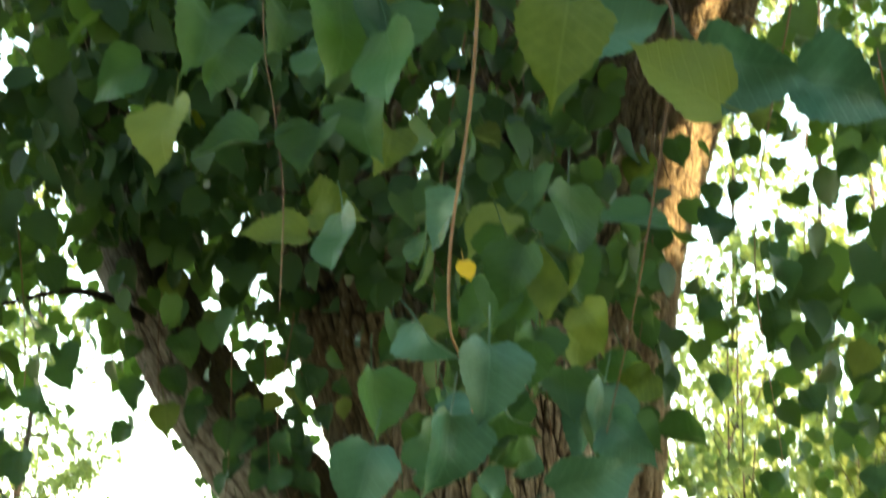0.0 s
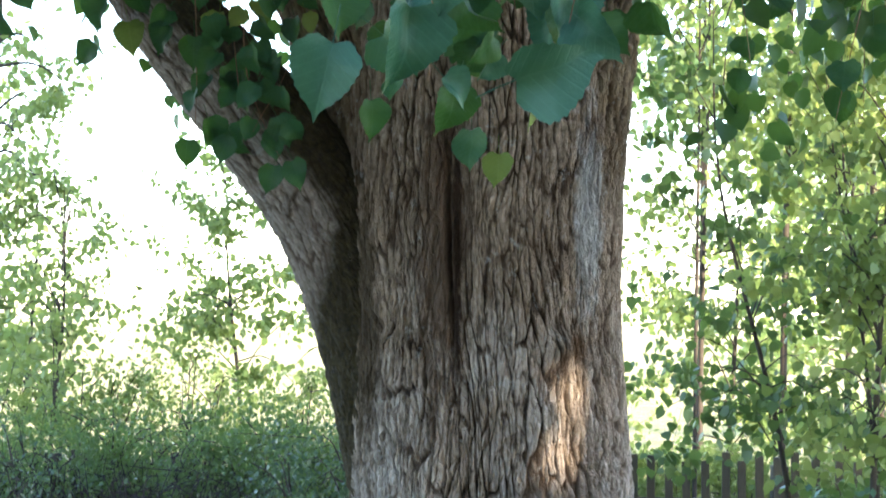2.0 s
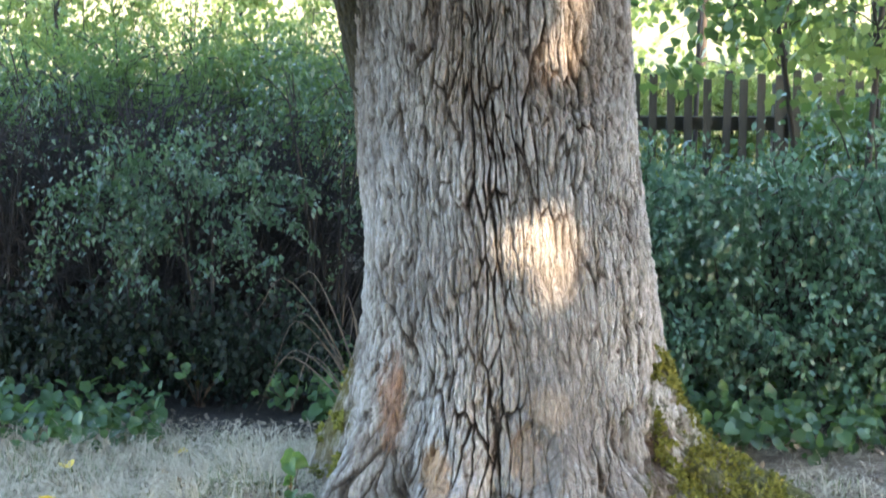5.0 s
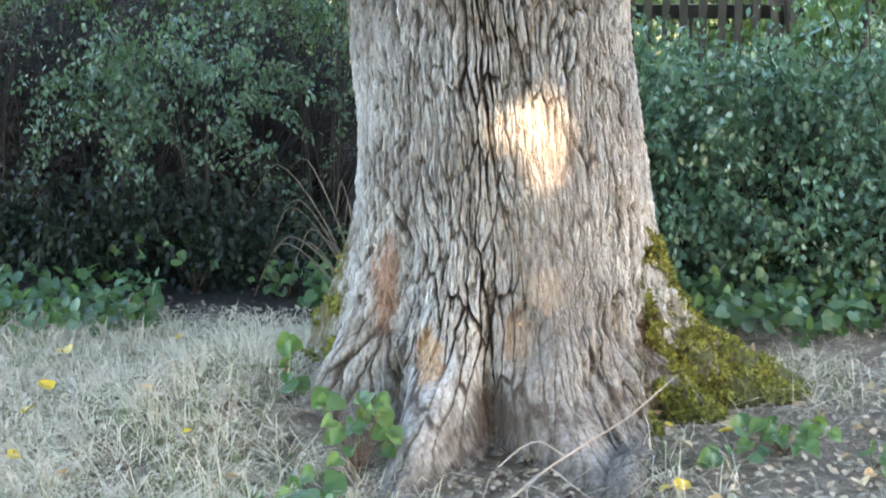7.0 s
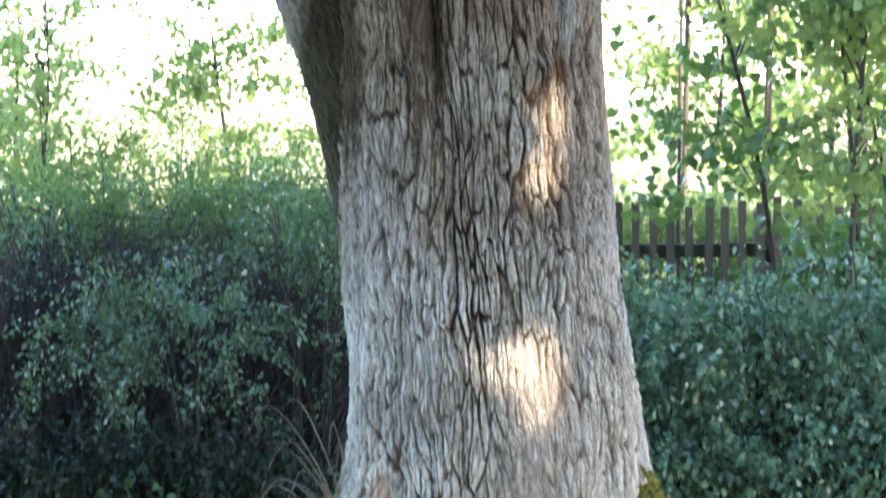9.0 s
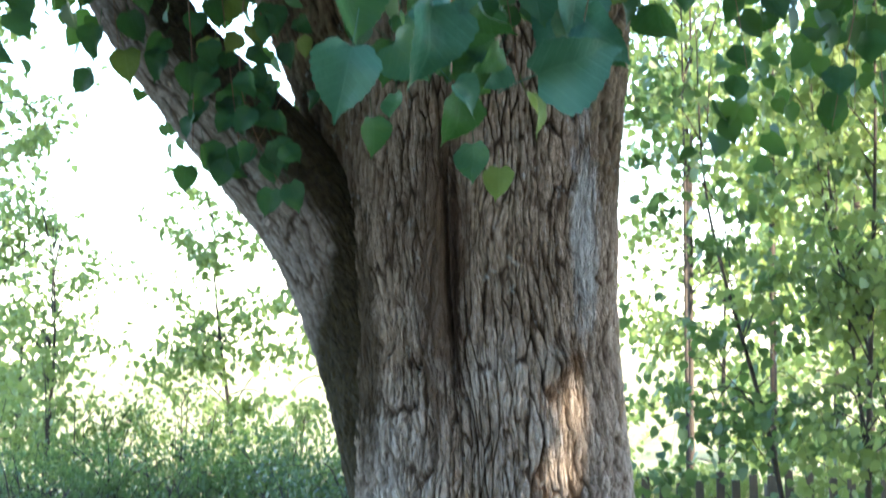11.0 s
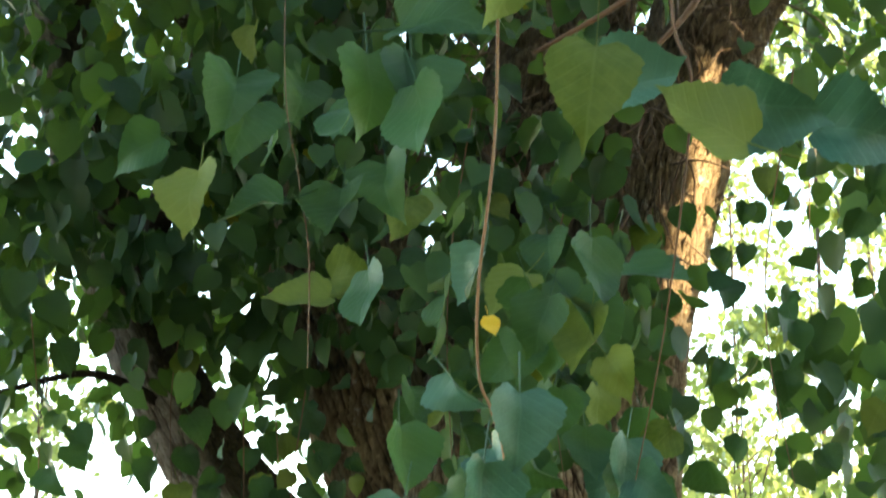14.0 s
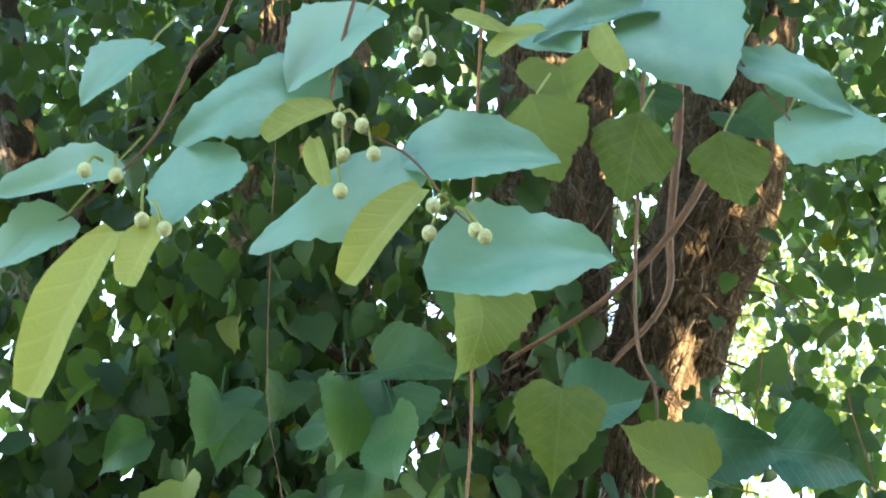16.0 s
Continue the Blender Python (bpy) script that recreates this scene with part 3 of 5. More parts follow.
def moss():
    """Shaggy moss on the roots: short strands that hang off the bark."""
    v = np.zeros(len(TRUNK_MESH.vertices) * 3, dtype=np.float32)
    nrm = np.zeros_like(v)
    TRUNK_MESH.vertices.foreach_get("co", v)
    TRUNK_MESH.vertices.foreach_get("normal", nrm)
    v, nrm = v.reshape(-1, 3), nrm.reshape(-1, 3)
    x, y, z = v.T
    thick = vnoise(x * 14 + z * 9, z * 11 + y * 8, 95) * 0.6 + vnoise(x * 40, z * 30 + y * 20, 96) * 0.4
    right = (x > 0.40 + 0.10 * thick) & (z < 0.52 - 0.25 * np.maximum(0, x - 0.6)) & (y < 0.25)
    left = (x < -0.45) & (z > 0.10) & (z < 0.50) & (y < 0.2) & (y > -0.35)
    ok = (right | left) & (z > 0.0) & (thick > 0.46)
    pick = rng.choice(np.flatnonzero(ok), 15000)
    p, d = v[pick].astype(float) + rng.normal(0, 0.003, (15000, 3)), nrm[pick].astype(float)
    d *= np.sign(np.sum(d * np.stack([p[:, 0], p[:, 1], 0 * p[:, 0] + 0.1], -1), axis=1))[:, None]
    tip = d * 0.8 + rng.normal(0, 0.45, p.shape) + np.array([0, 0, -0.35])
    vv, ff = leaves(p, tip, d + rng.normal(0, 0.5, p.shape), rng.uniform(0.007, 0.022, len(p)), SMALL_V, SMALL_F)
    child("moss", mesh_of("moss", vv, ff, M_MOSS), lime_tree, "shaggy yellow-green moss on the roots", "stuff")


M_MOSS = leaf_material("moss", (0.055, 0.058, 0.012), (0.25, 0.24, 0.055), (0.20, 0.20, 0.03), 0.15, rough=0.8, gloss=0.1)
moss()


def stem_brush():
    """Thin dead shoots that grow out of the stems and tangle there."""
    rods = []
    for (x, y, z, r), n in (((0.30, -0.1, 3.5, 0.2), 50), ((0.42, -0.1, 3.9, 0.2), 110), ((0.6, -0.1, 4.3, 0.2), 90), ((-0.05, -0.05, 3.3, 0.25), 60), ((0.02, -0.05, 3.9, 0.25), 90), ((0.1, 0.0, 4.4, 0.22), 80), ((-0.3, -0.2, 3.7, 0.25), 70), ((-0.55, 0.0, 3.4, 0.22), 30), ((-0.6, 0.0, 3.9, 0.22), 26), ((-1.3, -0.2, 3.5, 0.1), 18)):
        for k in range(n):
            a = rng.uniform(-2.9, -0.2)
            p = np.array([x + math.cos(a) * r * 0.9, y + math.sin(a) * r * 0.9, z + rng.uniform(-0.3, 0.3)])
            e = p + np.array([math.cos(a) * 0.12 + rng.normal(0, 0.14), math.sin(a) * rng.uniform(0.02, 0.22), rng.uniform(-0.32, 0.30)])
            m = (p + e) / 2 + np.array([rng.normal(0, 0.04), -0.05, rng.normal(0, 0.04)])
            w = rng.uniform(0.0015, 0.0055)
            rods.append([(*p, w), (*m, w * 0.7), (*e, w * 0.3)])
    v, f = tubes(rods, 5, 8)
    child("brush", mesh_of("brush", v, f, M_SHOOT, True), lime_tree, "tangle of thin brown shoots on the stems", "stuff")
    for pts in ([(-1.2, -0.2, 3.1, 0.05), (-1.0, -0.6, 3.5, 0.035), (-0.85, -0.9, 3.85, 0.02)], [(-0.55, -0.1, 3.2, 0.05), (-0.75, -0.5, 3.55, 0.03), (-1.1, -0.8, 3.9, 0.018)], [(0.15, -0.2, 3.1, 0.04), (-0.15, -0.7, 3.35, 0.028), (-0.5, -1.0, 3.5, 0.015)],
                [(-1.5, -0.2, 4.0, 0.05), (-1.2, -0.6, 4.35, 0.035), (-0.8, -0.9, 4.6, 0.02)], [(-1.0, -0.2, 2.75, 0.022), (-1.22, -0.42, 2.84, 0.012), (-1.45, -0.5, 2.78, 0.008), (-1.75, -0.6, 2.66, 0.004)]):
        v, f = tube(pts, 8, 18)
        child("branch", mesh_of("branch", v, f, M_STEM, True), lime_tree)


stem_brush()

# Openings in the foliage through which the low sun reaches the bark: place and radius
SUN_GAPS = [((0.160, -0.43, 0.88), 0.050), ((0.12, -0.43, 0.93), 0.01), ((0.02, -0.43, 0.965), -0.008), ((0.17, -0.42, 0.98), -0.005), ((0.230, -0.40, 1.42), 0.014), ((0.240, -0.40, 1.50), 0.018), ((0.245, -0.40, 1.58), 0.016),
            ((0.25, -0.40, 1.645), 0.008), ((0.52, -0.25, 3.80), 0.03), ((0.50, -0.25, 3.62), 0.05), ((0.48, -0.25, 3.45), 0.06), ((0.41, -0.25, 3.10), 0.03), ((0.45, -0.25, 3.28), 0.045)]


def out_of_sun(pos, grow=0.0):
    """Which places lie outside the openings."""
    keep = np.ones(len(pos), dtype=bool)
    s = np.array(TO_SUN)
    for at, rad in SUN_GAPS:
        d = pos - np.array(at)
        along = d @ s
        off = np.linalg.norm(d - along[:, None] * s, axis=1)
        keep &= (along < 0) | (off > rad + grow)
    return keep


# ---- crown: many leaves round the stems ----
def stem_clear(p):
    """Few leaves hang before the leaning stem, so that its bark shows between limb and trunk."""
    x, y, z = p.T
    k = 4.67 / np.maximum(0.5, y + 4.67)
    X, Z = x * k, 1.77 + (z - 1.77) * k
    before = (np.abs(X + 0.42 + 0.42 * (Z - 2.75)) < 0.15) & (Z > 2.3) & (Z < 2.98) & (y < 0)
    return ~before | (rng.uniform(0, 1, len(x)) < 0.18)


def clumps(centres, per, spread, size, tv, tf, hang, keep=None, face=(0, -0.6, 0.5)):
    c = np.repeat(np.asarray(centres), per, axis=0)
    loose = np.repeat(rng.uniform(0.45, 1.05, (len(centres), 1)), per, axis=0)
    s = size * np.repeat(rng.uniform(0.75, 1.3, len(centres)), per) * rng.uniform(0.65, 1.15, len(c))
    p = c + rng.normal(0, 1, c.shape) * np.asarray(spread) * loose
    ok = out_of_sun(p, 0.05)
    ok &= stem_clear(p)
    if keep is not None:
        ok &= keep(p)
    p, s = p[ok], s[ok]
    return random_leaves(p, s, tv, tf, hang, face)


def scatter(n, lo, hi):
    return rng.uniform(0, 1, (n, 3)) * (np.array(hi) - np.array(lo)) + np.array(lo)


def crown_rule(p):
    """The lower limit of the hanging leaves, and a clear way round the camera."""
    x, y, z = p.T
    low = np.where(x < -0.75, 2.68 + 0.15 * np.sin(x * 5), np.where(x < 0.45, 2.75 + 0.15 * np.sin(x * 9), 2.15 + 0.2 * np.sin(x * 7)))
    return (z > low + 0.15 * np.abs(y + 0.5)) & (np.hypot(np.hypot(x, y + 4.7), z - 1.7) > 1.9)


def right_rule(p):
    """Loose hanging sprays beside the trunk, off the bark itself."""
    x, y, z = p.T
    return (x > 0.40 + 0.10 * np.maximum(0, z - 2.6)) & (z > 2.02 + 0.22 * np.sin(x * 6 + y * 2)) & (np.hypot(np.hypot(x, y + 4.7), z - 1.7) > 1.9)


def crown_part(name, centres, per, spread, size, hang=0.8, rule=None):
    v, f = clumps(centres, per, spread, size, LIME_V, LIME_F, hang, rule or crown_rule)
    child(name, mesh_of(name, v, f, M_CROWN), lime_tree, "dense hanging heart-shaped green leaves", "stuff")


crown_part("crown", scatter(150, (-2.2, -1.6, 2.1), (-0.3, 0.9, 5.2)), 23, (0.14, 0.14, 0.12), 0.075)
crown_part("crown", scatter(75, (-1.75, -1.3, 2.7), (-0.35, -0.3, 4.2)), 20, (0.14, 0.14, 0.13), 0.072)
crown_part("crown", scatter(55, (-0.6, -1.5, 2.75), (0.08, -0.35, 5.2)), 16, (0.13, 0.14, 0.12), 0.066)
crown_part("crown", scatter(24, (0.55, -2.0, 2.4), (1.2, -1.2, 4.6)), 13, (0.13, 0.14, 0.12), 0.075)
crown_part("crown", scatter(70, (1.0, -0.8, 2.6), (2.4, 1.2, 5.4)), 20, (0.18, 0.18, 0.16), 0.075)
# unseen leaf clumps added right of the view to stop sunlight leaking in
crown_part("crown", scatter(110, (1.3, -4.0, 3.6), (3.8, -1.2, 6.2)), 24, (0.22, 0.22, 0.20), 0.10)
crown_part("crown", scatter(20, (0.50, -1.8, 2.2), (1.3, 0.4, 4.4)), 12, (0.15, 0.15, 0.10), 0.058, rule=right_rule)
crown_part("crown", scatter(60, (-1.1, 0.25, 2.95), (0.15, 0.9, 4.6)), 20, (0.14, 0.14, 0.12), 0.07)
crown_part("crown", scatter(14, (-1.0, 0.3, 2.35), (-0.5, 0.9, 3.0)), 11, (0.13, 0.13, 0.12), 0.052, rule=lambda p: p[:, 2] > 2.2)
# unseen clumps added on the sun's way to the middle stem
crown_part("crown", scatter(12, (0.9, -1.35, 4.9), (1.5, -0.75, 5.5)), 26, (0.16, 0.16, 0.14), 0.08)
crown_part("crown", scatter(260, (-3.0, 0.3, 4.6), (3.0, 3.0, 6.8)), 17, (0.20, 0.22, 0.2), 0.08)


def veil_rule(p):
    """The lowest leaves before the trunk."""
    x, y, z = p.T
    return z > 2.38 + 0.10 * np.sin(x * 11) + 0.12 * np.abs(y + 1.0)


crown_part("crown", scatter(9, (-0.9, -0.9, 2.6), (-0.45, -0.35, 3.4)), 12, (0.11, 0.11, 0.11), 0.07, rule=veil_rule)
crown_part("crown", scatter(26, (-0.35, -1.7, 2.4), (0.20, -0.7, 3.3)), 13, (0.13, 0.13, 0.12), 0.075, rule=veil_rule)


def high_crown():
    """Unseen crown roof added far above, shading trunk and shrubs from the sky."""
    c = np.vstack([scatter(560, (-4.0, -2.9, 5.9), (3.6, 3.6, 6.9)), scatter(270, (-3.6, -5.6, 5.4), (3.4, -2.9, 6.7)), scatter(90, (-4.4, -0.6, 4.9), (-2.8, 3.0, 6.2)), scatter(90, (2.6, -0.6, 5.0), (4.0, 3.0, 6.2))])
    p = np.repeat(c, 18, axis=0)
    p = p + rng.normal(0, 0.26, p.shape)
    p = p[out_of_sun(p, 0.10)]
    v, f = random_leaves(p, 0.13 * rng.uniform(0.7, 1.2, len(p)), BIG_V, BIG_F, 0.4)
    child("crown", mesh_of("crown", v, f, M_CROWN), lime_tree, "dense unseen roof of green leaves", "stuff")


high_crown()


def eave_rule(p):
    """Unseen crown rim above the open way before the hanging twigs, added as shade."""
    x, y, z = p.T
    return (z > 1.85 + (y + 4.75) * 0.80 + 0.34) & (y > -3.75)


crown_part("crown", scatter(240, (-1.8, -3.7, 3.0), (1.8, -1.4, 5.2)), 22, (0.16, 0.16, 0.14), 0.08, rule=eave_rule)
# unseen clumps added left of the view to block sky light
crown_part("crown", scatter(95, (-3.8, -4.4, 2.4), (-1.75, -1.4, 5.6)), 20, (0.2, 0.2, 0.18), 0.09)


# ---- shrubs behind the tree ----
def shrub(at, half, height, label, count=6500, leaf=0.036, stems=9, material=None, group="shrubs behind the tree", bare=0.25, sprays=14, first=0.3):
    ob = thing("shrub", label, "shrub", group, at=at)
    rods, tips = [], []
    for k in range(stems):
        a = rng.uniform(0, 6.28)
        lean = rng.uniform(0.2, 0.8) * half
        x, y = math.cos(a) * lean, math.sin(a) * lean * 0.7
        top = height * rng.uniform(0.7, 1.0)
        rods.append([(x * 0.35, y * 0.35, -0.05, 0.009), (x * 0.5, y * 0.5, top * 0.45, 0.007), (x, y, top * 0.85, 0.004), (x * 1.2, y * 1.2, top, 0.002)])
        for j in range(7):
            s = rng.uniform(first, 1.0)
            p = np.array([x * s, y * s, top * s])
            q = p + np.array([rng.normal(0, 0.25) * half, rng.normal(0, 0.25) * half, rng.uniform(-0.1, 0.2)])
            rods.append([(*p, 0.004), (*((p + q) / 2 + [0, 0, 0.03]), 0.003), (*q, 0.0015)])
            tips.append(q)
    v, f = tubes(rods, 5, 7)
    child("brush", mesh_of("brush", v, f, M_DARKWOOD, True), ob, "thin bare stems", "stuff")
    n = count // 40
    d = rng.normal(0, 1, (n, 3))
    d /= np.linalg.norm(d, axis=1)[:, None]
    c = d * rng.uniform(0.55, 1.0, (n, 1)) ** 0.5 * np.array([half, half * 0.75, height * (1 - bare) / 2]) + np.array([0, 0, height * (1 + bare) / 2])
    c = np.vstack([c, np.array(tips)])
    p = np.repeat(c, 30, axis=0)
    p = p + rng.normal(0, 1, p.shape) * np.repeat(rng.uniform(0.5, 1.3, (len(c), 1)), 30, axis=0) * np.array([0.065, 0.065, 0.06])
    arch, bows = [], []
    for k in range(sprays):
        a = rng.uniform(3.0, 6.4)
        s = np.linspace(0, 1, 26)[:, None]
        r0, z0 = half * rng.uniform(0.4, 0.8), height * rng.uniform(0.55, 0.95)
        out = np.array([math.cos(a), math.sin(a) * 0.9, 0])
        wander = np.array([rng.normal(0, 0.10), rng.normal(0, 0.05), 0]) * np.sin(s * rng.uniform(2, 5))
        q = out * (r0 + half * 0.6 * s) + wander + np.array([0, 0, 1]) * (z0 + rng.uniform(-0.12, 0.14) * s - 0.24 * s ** 2 * rng.uniform(0.3, 1.4))
        arch.append(np.repeat(q, 3, axis=0) + rng.normal(0, 0.018, (78, 3)))
        bows.append([(*q[0], 0.0022), (*q[13], 0.0016), (*q[25], 0.0008)])
    if arch:
        p = np.vstack([p] + arch)
        v, f = tubes(bows, 4, 9)
        child("brush", mesh_of("brush", v, f, M_DARKWOOD, True), ob, "thin arching shoots", "stuff")
    p = p[p[:, 2] > 0.03]
    v, f = random_leaves(p, leaf * rng.uniform(0.6, 1.25, len(p)), SMALL_V, SMALL_F, 0.5)
    child("foliage", mesh_of("foliage", v, f, material or M_SHRUB), ob, "small dull green leaves", "stuff")
    return ob


DARK_SHRUB = "shrub deep in the hedge, its leaves darkened for shade"
LEFT_SHRUB = "tangled dark green shrub with small leaves and bare stems below"
for x, y, h, w, bare, n, sprays in ((-2.05, 1.6, 1.22, 0.45, 0.62, 300, 1), (-1.4, 1.3, 1.0, 0.30, 0.6, 80, 17), (-1.1, 1.2, 0.95, 0.32, 0.6, 80, 19), (-0.68, 1.5, 1.25, 0.30, 0.55, 700, 14), (-0.2, 1.9, 1.3, 0.42, 0.22, 5000, 12)):
    shrub((x, y, 0), w, h, LEFT_SHRUB, bare=bare + 0.12, count=n, sprays=sprays, first=0.85, stems=3, leaf=0.027)
# back rows of the hedge, darkened by colour to read as shade
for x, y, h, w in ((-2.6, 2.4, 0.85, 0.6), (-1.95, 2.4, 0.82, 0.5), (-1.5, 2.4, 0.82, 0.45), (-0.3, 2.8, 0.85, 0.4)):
    shrub((x, y, 0), w, h, DARK_SHRUB, bare=0.12, count=5200, first=0.5, stems=5, sprays=4, material=M_SHADE_LEAF)
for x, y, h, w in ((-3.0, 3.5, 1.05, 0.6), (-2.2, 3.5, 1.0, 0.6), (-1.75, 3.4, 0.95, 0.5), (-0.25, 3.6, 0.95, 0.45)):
    shrub((x, y, 0), w, h - 0.05, DARK_SHRUB, bare=0.02, count=6500, sprays=4, material=M_SHADE_LEAF)


for x, y, h, w in ((-2.7, 2.9, 1.28, 0.55), (-2.1, 3.0, 1.24, 0.5), (-1.55, 2.9, 1.34, 0.5), (-1.0, 2.9, 1.34, 0.45), (-0.5, 2.6, 1.3, 0.45)):
    shrub((x, y, 0), w, h, LEFT_SHRUB, bare=0.5, count=3600, first=0.6, sprays=12, leaf=0.028, material=M_DULL)


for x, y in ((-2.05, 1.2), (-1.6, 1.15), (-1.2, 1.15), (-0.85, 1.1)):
    shrub((x, y, 0), 0.30, 0.30, DARK_SHRUB, bare=0.0, count=1700, sprays=3, stems=4, leaf=0.034, material=M_SHADE_LEAF)


def bare_shrub(at, half, height, count):
    """A dead inner thicket: many thin brown twigs, darkened for shade, that branch and cross."""
    ob = thing("bare_shrub", "tangle of dead brown twigs inside the hedge, darkened for shade", "shrub", "shrubs behind the tree", at=at)
    rods = []
    for k in range(count):
        a, r, h = rng.uniform(0, 6.28), half * rng.uniform(0.2, 1.0), height * rng.uniform(0.35, 1.0)
        x, y = math.cos(a) * r * 1.3, math.sin(a) * r * 0.7
        p0 = np.array([rng.normal(0, half * 0.4), rng.normal(0, half * 0.25), -0.02])
        p2 = p0 + np.array([x, y, h])
        p1 = (p0 + p2) / 2 + np.array([rng.normal(0, 0.06), rng.normal(0, 0.06), 0.08])
        rods.append([(*p0, 0.006), (*p1, 0.004), (*p2, 0.0015)])
        for j in range(3):
            s = rng.uniform(0.4, 0.95)
            q = p0 + (p2 - p0) * s
            e = q + rng.normal(0, 1, 3) * np.array([0.24, 0.16, 0.14])
            rods.append([(*q, 0.003), (*((q + e) / 2 + rng.normal(0, 0.02, 3)), 0.002), (*e, 0.001)])
    for pts in rods[:96:4]:
        v, f = tube(pts, 5, 8)
        child("stem", mesh_of("stem", v, f, M_SHADED_DEADWOOD, True), ob)
    v, f = tubes([p for k, p in enumerate(rods) if k % 4 or k >= 96], 4, 6)
    child("brush", mesh_of("brush", v, f, M_SHADED_DEADWOOD, True), ob, "thin dead brown twigs", "stuff")


for x, y, w, h, n in ((-2.2, 1.9, 0.6, 1.1, 260), (-1.6, 1.9, 0.6, 1.15, 300), (-1.05, 1.8, 0.5, 1.1, 240), (-2.5, 2.8, 0.7, 1.15, 300), (-1.7, 2.8, 0.7, 1.15, 320), (-1.2, 2.5, 0.4, 1.0, 200), (1.15, 1.25, 0.35, 0.55, 90), (1.6, 1.5, 0.3, 0.5, 60)):
    bare_shrub((x, y, 0), w, h, n)
for x, y, h, w in ((0.55, 1.3, 0.95, 0.36), (1.05, 1.35, 0.86, 0.40), (1.65, 1.5, 0.88, 0.42), (0.95, 2.1, 0.72, 0.42), (1.6, 2.3, 0.62, 0.42), (2.3, 1.9, 0.85, 0.45)):
    shrub((x, y, 0), w, h, "low bluish-green shrub in the shade by the fence", bare=0.12, count=3900, material=M_BLUE)


for x, y, h, w in ((0.72, 1.0, 0.42, 0.24), (1.15, 0.98, 0.36, 0.26), (1.55, 1.05, 0.46, 0.28)):
    shrub((x, y, 0), w, h, "low bluish-green shrub in the shade by the fence", bare=0.0, count=1500, material=M_BLUE, sprays=5, stems=5)
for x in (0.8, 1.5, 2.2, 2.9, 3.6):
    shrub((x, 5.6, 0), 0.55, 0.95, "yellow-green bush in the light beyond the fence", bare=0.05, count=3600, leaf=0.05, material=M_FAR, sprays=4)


for x, y, h in ((1.85, 3.9, 0.80), (2.3, 3.7, 0.95)):
    shrub((x, y, 0), 0.32, h, "young leafy bush growing before the fence", bare=0.15, count=1500, leaf=0.042, material=M_YOUNG, sprays=6, stems=7)


# ---- fence ----
def fence():
    ob = thing("picket_fence", "weathered wooden picket fence behind the shrubs", "fence", at=(0, 4.5, 0))
    bm = bmesh.new()
    bmesh.ops.create_cube(bm, size=1)
    for vv in bm.verts:
        vv.co = Vector((vv.co.x * 0.045, vv.co.y * 0.02, (vv.co.z + 0.5) * 1.0))
    bmesh.ops.bevel(bm, geom=[e for e in bm.edges if all(q.co.z > 0.9 for q in e.verts)], offset=0.009, segments=1)
    picket = bpy.data.meshes.new("picket")
    bm.to_mesh(picket)
    bm.free()
    picket.materials.append(M_FENCE)
    for i in range(62):
        x = -3.2 + i * 0.104
        o = child("picket", picket, ob)
        o.location = (x + random.uniform(-0.006, 0.006), 0, 0.0)
        o.rotation_euler = (0, radians(random.uniform(-1.2, 1.2)), 0)
        o.scale = (1, 1, 0.96 + random.uniform(-0.03, 0.03))
    for name, w, d, z0, z1, xs in (("rail", 6.6, 0.045, 0.22, 0.30, (0.02,)), ("rail", 6.6, 0.045, 0.64, 0.72, (0.02,)), ("post", 0.09, 0.09, -0.1, 0.9, (-2.6, -0.5, 1.6, 3.1))):
        for x in xs:
            bm = bmesh.new()
            bmesh.ops.create_cube(bm, size=1)
            for vv in bm.verts:
                vv.co = Vector((vv.co.x * w, vv.co.y * d, z0 + (vv.co.z + 0.5) * (z1 - z0)))
            bmesh.ops.bevel(bm, geom=bm.edges[:], offset=0.006, segments=1)
            me = bpy.data.meshes.new(name)
            bm.to_mesh(me)
            bm.free()
            me.materials.append(M_FENCE)
            o = child(name, me, ob)
            o.location = (x, 0.055 if name == "rail" else 0.125, 0)


fence()


